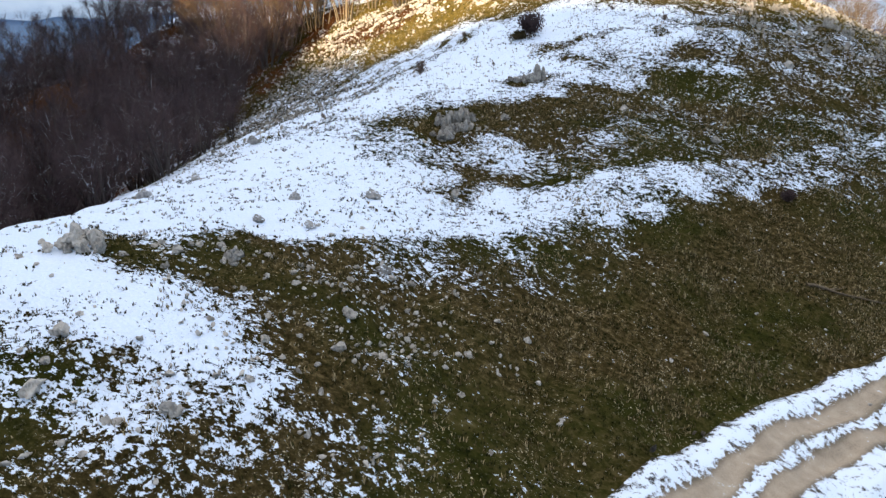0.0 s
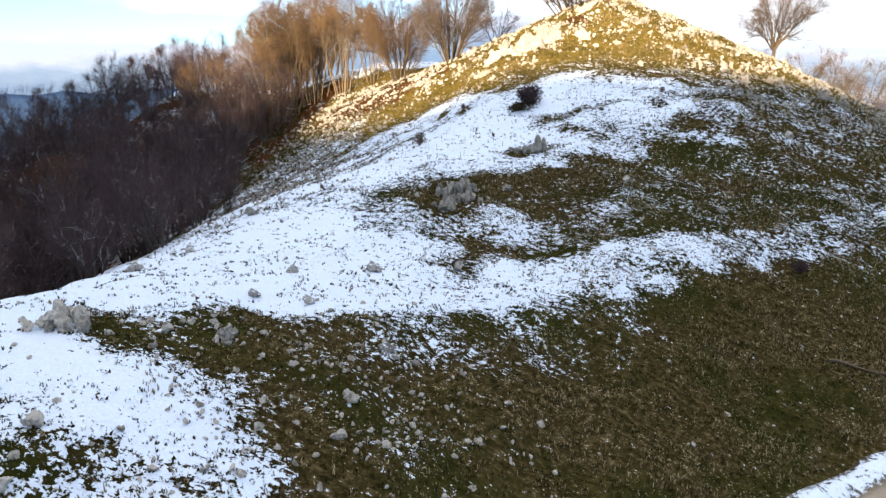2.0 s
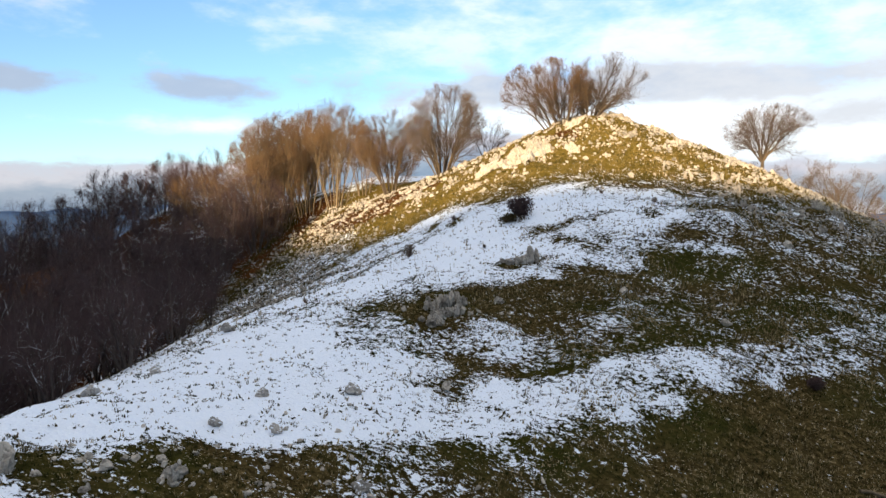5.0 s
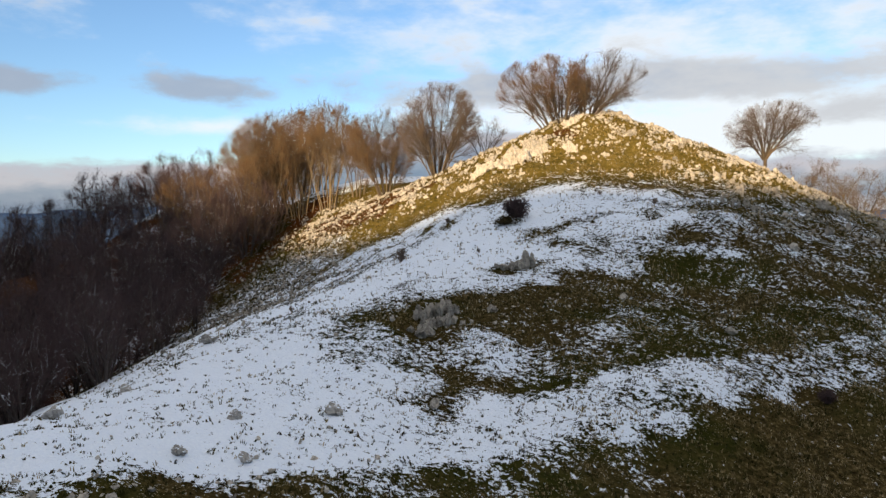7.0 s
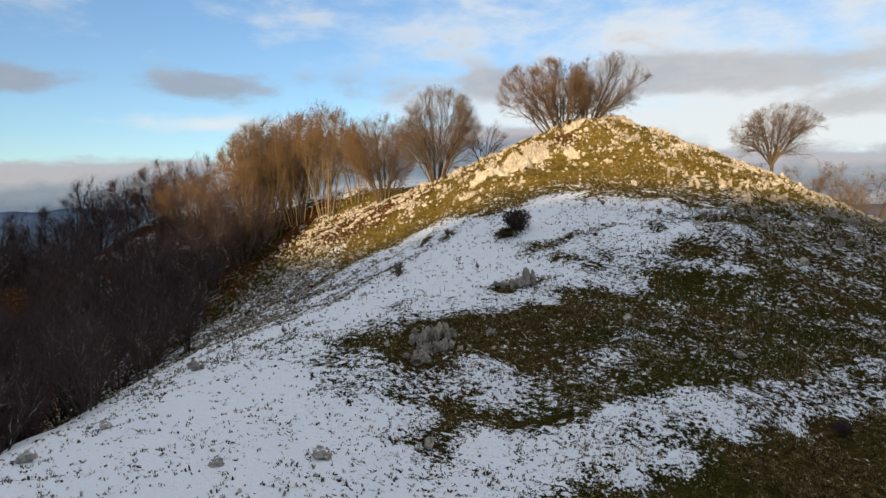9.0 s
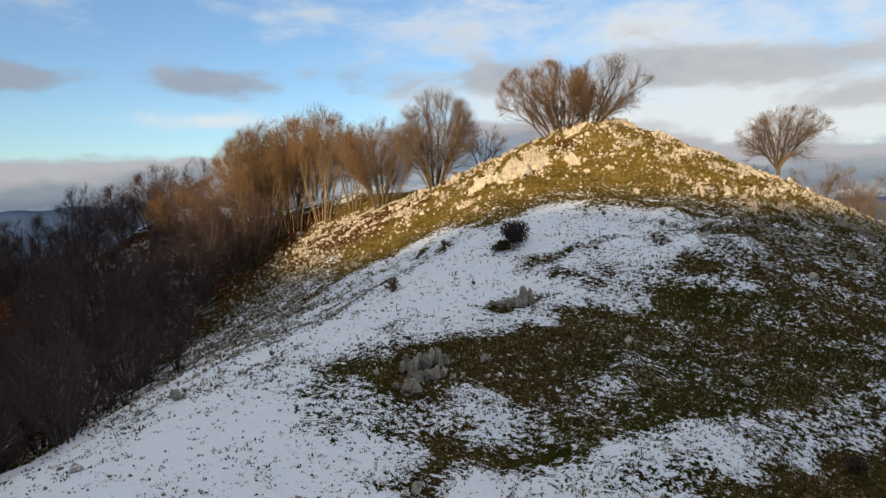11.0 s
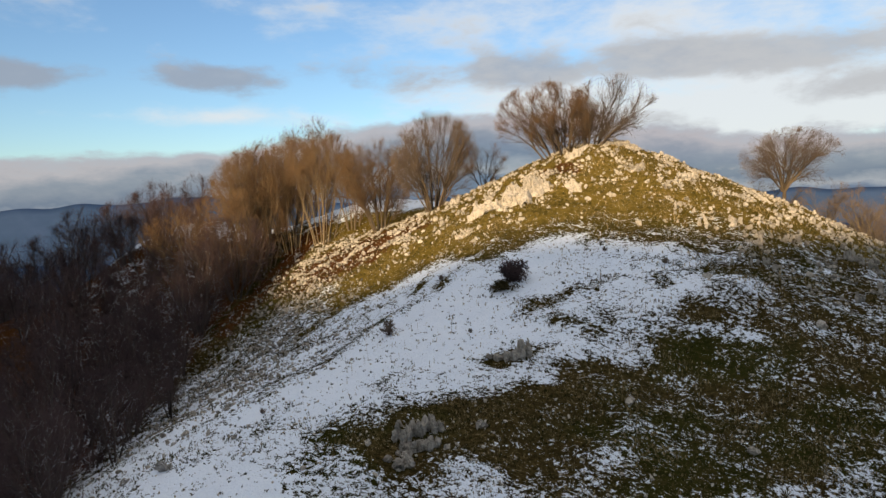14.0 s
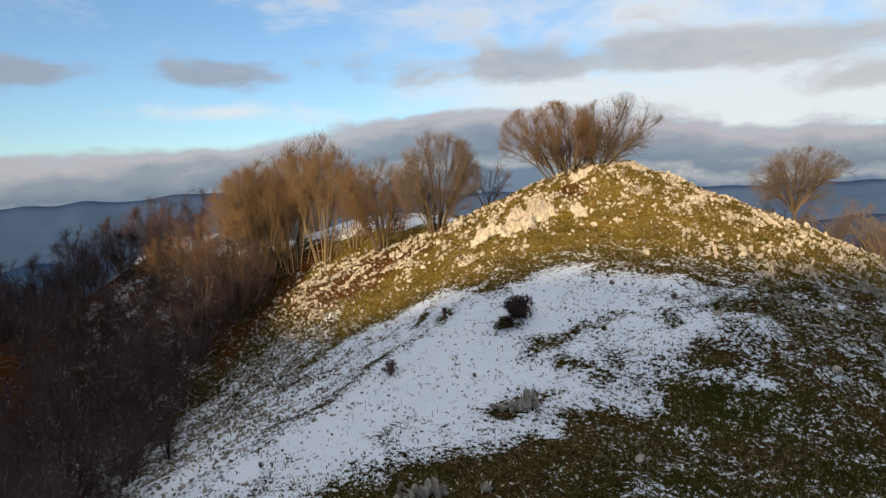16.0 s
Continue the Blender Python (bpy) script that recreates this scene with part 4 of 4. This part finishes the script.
# the upright outcrops, each a cluster of fluted blocks


def cluster(name, label, x, y, blocks, shapes):
    """One outcrop: blocks given by place, half width, height and lean, standing in the same bedrock."""
    base = Vector((x, y, float(land(x, y))))
    top = new(name)
    top.matrix_basis = Matrix.Translation(base)
    tagged(top, label, "rock outcrop")
    for k, (bx, by, wide, high, tilt) in enumerate(blocks):
        ob = new("block", shapes[k % len(shapes)])
        ob.parent = top
        at = Vector((bx, by, float(land(bx, by)) + high * 0.62)) - base
        ob.matrix_basis = pose(at.x, at.y, at.z, rock_pick.uniform(-6, 6), tilt, rock_pick.uniform(0, 360)) @ Matrix.Diagonal((wide, wide, high, 1))


FLUTED_PALE = [rock_shape(320 + k, 3, (1, 0.85, 1.0), 0.8, 3.4, 5) for k in range(4)]
for me in FLUTED_PALE:
    me.materials.append(ROCK)
FLUTED = [rock_shape(300 + k, 3, (1, 0.85, 1.0), 0.8, 4.0, 4) for k in range(6)]
for me in FLUTED:
    me.materials.append(ROCK_GREY)
ribs = [(-0.35 + 0.2 * k + rock_pick.uniform(-0.08, 0.08), 44.2 + 0.07 * k + rock_pick.uniform(-0.22, 0.22), rock_pick.uniform(0.17, 0.27), 0.34 + 0.24 * math.sin(0.26 * k + 0.15) * rock_pick.uniform(0.8, 1.15), rock_pick.uniform(-10, 6)) for k in range(13)]
ribs += [(0.05 + 0.25 * k + rock_pick.uniform(-0.15, 0.15), 43.7 + rock_pick.uniform(-0.25, 0.2), rock_pick.uniform(0.18, 0.28), rock_pick.uniform(0.28, 0.5), rock_pick.uniform(-12, 8)) for k in range(8)]
cluster("limestone_outcrop", "fluted grey limestone ribs standing from the turf", 0.9, 44.4, ribs, FLUTED)
cluster("limestone_outcrop", "low split limestone blocks below the fluted ribs", 0.1, 42.1, [(-0.1, 42.1, 0.42, 0.34, 5), (0.4, 42.3, 0.36, 0.36, -8), (-0.6, 42.6, 0.28, 0.24, 0), (0.3, 42.7, 0.3, 0.36, 6)], FLUTED)
cluster("limestone_outcrop", "upright grey limestone rib in a bare patch", 6.7, 51.4, [(6.8, 51.4, 0.36, 0.8, 3), (7.15, 51.5, 0.3, 0.6, 8), (6.4, 51.4, 0.36, 0.5, -6), (5.95, 51.5, 0.4, 0.34, 0), (5.4, 51.6, 0.36, 0.26, 5), (4.9, 51.7, 0.3, 0.2, 0)], FLUTED)
cluster("limestone_outcrop", "heap of pale limestone boulders in the snow", -12.1, 22.2, [(-12.15, 22.3, 0.5, 0.5, -6), (-11.65, 22.2, 0.3, 0.4, 8), (-11.9, 21.9, 0.3, 0.28, 5), (-11.35, 22.1, 0.24, 0.32, -8), (-12.75, 22.1, 0.24, 0.22, 0), (-13.1, 21.9, 0.22, 0.17, 4), (-12.4, 21.9, 0.2, 0.24, 6)], FLUTED_PALE)
for k in range(7):
    boulder(GREY_BLOCKS[k % 3], 0.2 + rock_pick.gauss(0, 2.2), 43.4 + rock_pick.gauss(0, 1.2), rock_pick.uniform(0.2, 0.36), "pale block fallen below the outcrop", "blocks below the outcrop")


def outcrop(name, label, x, y, wide, deep, thick, seed, cells, narrow=1.0, step=0.11, mat=None, bearing=0.0):
    """Bare bedrock: a patch of the slope broken into blocks by cracks, standing proud of the turf."""
    rs = np.random.RandomState(seed)
    nu, nv = max(14, int(2 * wide / step)), max(12, int(2 * deep / step))
    u, v = np.meshgrid(np.linspace(-1, 1, nu), np.linspace(-1, 1, nv))
    px, py = u * wide, v * deep
    wob = 0.25 * np.sin(3.1 * px + 2.0 * np.sin(2.3 * py)) + 0.2 * np.sin(4.3 * py + 1.7 * np.sin(2.9 * px))
    seeds = rs.uniform((-wide, -deep), (wide, deep), (cells, 2))
    lift, tip = rs.uniform(0.15, 1.0, cells), rs.normal(size=(cells, 2)) * 0.35
    d = np.hypot((px[..., None] + wob[..., None] * 0.35 - seeds[:, 0]) / narrow, py[..., None] + wob[..., None] * 0.3 - seeds[:, 1])
    order = np.argsort(d, -1)[..., :2]
    d0, d1 = np.take_along_axis(d, order[..., :1], -1)[..., 0], np.take_along_axis(d, order[..., 1:], -1)[..., 0]
    who = order[..., 0]
    crack = ease(d1 - d0, 0.0, 0.12)
    face = lift[who] + (px - seeds[who, 0]) * tip[who, 0] + (py - seeds[who, 1]) * tip[who, 1]
    fine_relief = 0.06 * np.sin(9 * px + 3 * np.sin(5 * py)) * np.sin(8 * py + 2.5 * np.sin(7 * px))
    rim = np.hypot(u, v) + 0.22 * np.sin(5 * np.arctan2(v, u) + seed) + 0.12 * np.sin(9 * np.arctan2(v, u) + 2 * seed)
    proud = thick * (0.25 + 0.75 * face + fine_relief) * (0.05 + 0.95 * crack) * (1 - ease(rim, 0.6, 1.0)) - 0.3 * ease(rim, 0.78, 1.0)
    c, s = math.cos(radians(bearing)), math.sin(radians(bearing))
    gx, gy = x + px * c - py * s, y + px * s + py * c
    gz = land(gx, gy)
    e = 0.6
    nrm = np.array([-(float(land(x + e, y, False)) - float(land(x - e, y, False))) / (2 * e), -(float(land(x, y + e, False)) - float(land(x, y - e, False))) / (2 * e), 1.0])
    nrm = nrm / np.linalg.norm(nrm) + np.array([0, -0.25, 0.25])
    pts = np.stack([gx, gy, gz], -1) + proud[..., None] * nrm
    i = np.arange(nu * nv).reshape(nv, nu)
    f = np.stack([i[:-1, :-1], i[:-1, 1:], i[1:, 1:], i[1:, :-1]], -1).reshape(-1, 4)
    return tagged(new(name, mesh_of(name, pts.reshape(-1, 3), f, mat or ROCK)), label, "rock outcrop")


outcrop("limestone_cliff", "broad pale limestone face split by cracks", 10.4, 80.2, 2.7, 3.0, 0.75, 5, 150, 0.7, 0.085, bearing=-15)
outcrop("limestone_outcrop", "cracked limestone shelf beside the cliff", 6.4, 80.6, 1.6, 1.8, 0.5, 6, 60)
outcrop("limestone_outcrop", "cream limestone crown of the summit", 21.8, 86.8, 2.6, 1.5, 0.5, 10, 90)
outcrop("limestone_outcrop", "cream limestone knob near the summit trees", 16.6, 84.8, 1.3, 1.1, 0.5, 11, 36)
for k in range(9):
    t = rock_pick.random()
    x = -15 + 60 * t
    y = float(96 - 12 * ease(x, -16, 10) - 4 * ease(x, 24, 40)) - 2.5 - abs(rock_pick.gauss(0, 3.5))
    w0 = rock_pick.uniform(0.4, 0.95)
    outcrop("limestone_outcrop", "broken limestone ledge on the sunlit crest", x, y, w0, w0 * rock_pick.uniform(0.6, 1.1), rock_pick.uniform(0.25, 0.45), 40 + k, 12 + int(16 * w0), 1.0, 0.1)
for k in range(16):
    x, y = rock_pick.gauss(30, 4.5), rock_pick.gauss(67, 5.5)
    ribs = [(x + 0.34 * j + rock_pick.gauss(0, 0.2), y + rock_pick.gauss(0, 0.45), rock_pick.uniform(0.14, 0.28), rock_pick.uniform(0.2, 0.45), rock_pick.uniform(-15, 15)) for j in range(rock_pick.randrange(3, 7))]
    cluster("limestone_outcrop", "grey limestone ribs on the stony flank", x, y, ribs, FLUTED)
boulder(BLOCKS[1], 38.3, 81.6, 0.42, "pale boulder at the foot of a lone tree", tall=1.3)
# blocks over the summit and along the shoulder
for k in range(60):
    t = rock_pick.random()
    x = -14 + 62 * t + rock_pick.gauss(0, 2)
    crest = 97 - 11 * ease(x, -16, 10) - 3 * ease(x, 24, 40) + 2 * ease(x, 36, 48)
    y = float(crest) - abs(rock_pick.gauss(0, 5.0)) + 1.0
    boulder(BLOCKS[k % 6] if k % 3 else SLABS[k % 4], x, y, rock_pick.uniform(0.2, 0.42), "sunlit limestone block among grass on the crest", "blocks on the crest", tip=16)
# grey blocks on the right-hand flank
for k in range(20):
    x, y = rock_pick.gauss(31, 4.5), rock_pick.gauss(68, 6)
    boulder(BLOCKS[k % 6] if k % 2 else SLABS[k % 4], x, y, rock_pick.uniform(0.22, 0.5), "grey limestone block on the stony flank", "blocks on the stony flank", tip=16)


def scatter(name, label, shapes, n, seed, where, small, large, mat, sink=0.2, power=2.0):
    """Many stones as one object: where(x, y) gives the chance of one."""
    rs = np.random.RandomState(seed)
    pool = rs.uniform((-34, 11), (56, 106), (n * 24, 2))
    keep = pool[rs.uniform(size=len(pool)) < where(pool[:, 0], pool[:, 1])][:n]
    z = land(keep[:, 0], keep[:, 1])
    vs, fs, o = [], [], 0
    for (x, y), h in zip(keep, z):
        v, f = shapes[rs.randint(len(shapes))]
        s = small + (large - small) * rs.uniform() ** power
        q = v * np.array([s * rs.uniform(0.7, 1.4), s * rs.uniform(0.6, 1.1), s * rs.uniform(0.6, 1.4)])
        turn = np.array(Euler((rs.uniform(-0.7, 0.7), rs.uniform(-0.7, 0.7), rs.uniform(0, 6.283))).to_matrix())
        vs.append(q @ turn.T + np.array([x, y, h + s * sink]))
        fs.append(f + o)
        o += len(v)
    tagged(new(name, mesh_of(name, np.vstack(vs), np.vstack(fs), mat)), label, "stones", kind="stuff")


CLUMPS = [(waves.uniform(0, 6.283), waves.uniform(0, 6.283), waves.uniform(1.4, 5.5)) for _ in range(14)]


def clumps(x, y, lo=-0.1, hi=0.9):
    """Where stones gather: 0 to 1, in knots a stride or two across."""
    s = 0
    for turn, phase, length in CLUMPS:
        s = s + np.sin(6.283 / length * (x * math.cos(turn) + y * math.sin(turn)) + phase + 1.5 * np.sin(0.23 * x - 0.31 * y + phase))
    return ease(s / 2.65, lo, hi)


def summit_stones(x, y):
    crest = 97 - 11 * ease(x, -16, 10) - 3 * ease(x, 24, 40)
    d = crest - y
    band = ease(d, -6, -1) * (1 - ease(d, 9 + 0.0 * x, 17))
    clump = clumps(x, y)
    meadow = 1 - 0.8 * bump(x - 17, 8) * bump(d - 10, 5)
    return band * ease(x, -20, -12) * (0.12 + 0.88 * clump ** 2) * meadow * (1 - 0.5 * ease(d, 5, 12))


def flank_stones(x, y):
    clump = clumps(x, y)
    right = 0.55 * ease(x, 20, 28) * ease(y, 50, 62) * (1 - ease(y, 80, 88))
    left = bump(x + 13.5, 6) * bump(y - 75, 15) + 0.5 * bump(x + 17.5, 3.0) * bump(y - 62, 9)
    return np.clip(right * clump ** 1.5 + left * (0.35 + 0.65 * clump), 0, 1)


def slope_stones(x, y):
    clump = clumps(x, y)
    near = bump(x + 3, 4.5) * bump(y - 21.5, 5.0) + 0.5 * bump(x + 9, 4) * bump(y - 22.8, 1.6) + 0.35 * bump(x + 9, 5) * bump(y - 14.5, 3)
    mid = 0.5 * bump(x - 1, 4.5) * bump(y - 44.5, 3.5) + 0.34 * ease(x, 1, 6) * ease(y, 36, 41) * (1 - ease(y, 56, 62)) + 0.5 * bump(x + 6.5, 2) * bump(y - 47.5, 2)
    return np.clip(near + mid + 0.04, 0, 1) * (0.2 + 0.8 * clump)


scatter("summit_stones", "cream limestone rubble over the sunlit summit", CHIPS, 10500, 51, summit_stones, 0.05, 0.34, ROCK, power=3.0)
scatter("flank_stones", "grey limestone rubble on the stony flanks", CHIPS, 7500, 52, flank_stones, 0.05, 0.32, ROCK, power=3.0)
scatter("slope_stones", "pale stones scattered through grass and snow", STONES, 5000, 53, slope_stones, 0.03, 0.16, ROCK, power=2.6)

# ---- grass ----


def turf(name, label, n, seed, area, where, high, wide, blades, mat, lean=0.7):
    """Tufts of bent blades as one object."""
    rs = np.random.RandomState(seed)
    pool = rs.uniform((area[0], area[2]), (area[1], area[3]), (n * 6, 2))
    keep = pool[rs.uniform(size=len(pool)) < where(pool[:, 0], pool[:, 1])][:n]
    m = len(keep)
    foot = np.concatenate([keep, land(keep[:, 0], keep[:, 1])[:, None] - 0.01], 1)
    at = np.repeat(foot, blades, 0) + np.concatenate([rs.normal(size=(m * blades, 2)) * wide * 1.6, np.zeros((m * blades, 1))], 1)
    tall = np.repeat(high * rs.uniform(0.5, 1.3, m), blades) * rs.uniform(0.7, 1.2, m * blades)
    a = rs.uniform(0, 6.283, m * blades)
    out = np.stack([np.cos(a), np.sin(a), 0 * a], -1)
    side = np.stack([-np.sin(a), np.cos(a), 0 * a], -1) * (wide * rs.uniform(0.5, 1.0, m * blades))[:, None]
    bow = (lean * rs.uniform(0.3, 1.2, m * blades) * tall)[:, None]
    up = np.array([0, 0, 1.0]) * tall[:, None]
    v = np.stack([at - side, at + side, at + side * 0.7 + out * bow * 0.35 + up * 0.65, at - side * 0.7 + out * bow * 0.35 + up * 0.65, at + out * bow + up], 1)
    i = np.arange(m * blades * 5).reshape(-1, 5)
    f = np.concatenate([i[:, [0, 1, 2]], i[:, [0, 2, 3]], i[:, [3, 2, 4]]])
    tagged(new(name, mesh_of(name, v.reshape(-1, 3), f, mat)), label, "grass", kind="stuff")


def off_track(x, y):
    mid = smooth_line(TRACK_LINE, 6)
    d = np.full(x.shape, 99.0)
    for a, b in mid:
        d = np.minimum(d, np.hypot(x - a, y - b))
    return (d > 2.5).astype(float)


def green_ground(x, y):
    deep = np.clip(snow_cover(x, y), 0, 1)
    return (1 - deep + 0.3 * deep * clumps(x, y, 0.1, 1.2)) * off_track(x, y)


def straw_ground(x, y):
    clump = 0.5 + 0.5 * np.sin(0.8 * x + 2.1 * np.sin(0.35 * y)) * np.sin(0.7 * y + 1.1 * np.sin(0.5 * x))
    return clump ** 2.2 * (1 - 0.8 * np.clip(snow_cover(x, y), 0, 1)) * off_track(x, y) * (0.3 + 0.7 * ease(x, 0, 8))


turf("grass", "short olive grass tufts over the near slope", 24000, 61, (-16, 32, 11, 48), green_ground, 0.10, 0.022, 4, GRASS)
turf("dry_grass", "bleached dry grass tufts on the field", 14000, 62, (-16, 32, 11, 48), straw_ground, 0.13, 0.022, 4, STRAW)
turf("upland_grass", "short grass tufts over the upper hill", 17000, 63, (-22, 52, 44, 98), green_ground, 0.16, 0.035, 3, GRASS)
turf("upland_dry_grass", "dry grass stems over the upper hill", 9000, 64, (-22, 52, 44, 98), straw_ground, 0.24, 0.022, 3, STRAW, 0.4)

turf("heather", "dark dry tussocks between the stones of the flank", 4000, 66, (-24, 4, 44, 92), lambda x, y: np.clip(bump(x + 14, 5.5) * bump(y - 76, 13) * (0.3 + 0.7 * clumps(x, y)), 0, 1), 0.20, 0.035, 4, NEEDLE, 0.9)



def through_snow(x, y):
    c = np.clip(snow_cover(x, y), 0, 1)
    return ease(c, 0.35, 0.6) * (0.16 + 0.84 * (1 - ease(c, 0.6, 1.0))) * (0.3 + 0.7 * clumps(x, y, -0.6, 0.9))


turf("snow_tufts", "dark tufts of grass poking out of the snow", 3600, 67, (-22, 26, 14, 70), through_snow, 0.08, 0.05, 5, NEEDLE, 1.2)


def drift(x, y):
    return bump(x + 1, 5) * bump(y - 57, 6)


turf("dry_stems", "thin dry weed stems standing in the snow", 70, 65, (-10, 12, 48, 68), drift, 0.55, 0.012, 2, STRAW, 0.15)


def verge(x, y):
    mid = smooth_line(TRACK_LINE, 6)
    d = np.full(x.shape, 99.0)
    for a, b in mid:
        d = np.minimum(d, np.hypot(x - a, y - b))
    return ((d > 1.35) & (d < 2.5)).astype(float)


scatter("verge_clods", "dark clods and stones along the snowy verge of the track", STONES, 260, 54, lambda x, y: verge(x, y) * (x < 40), 0.04, 0.17, CLOD, 0.9)
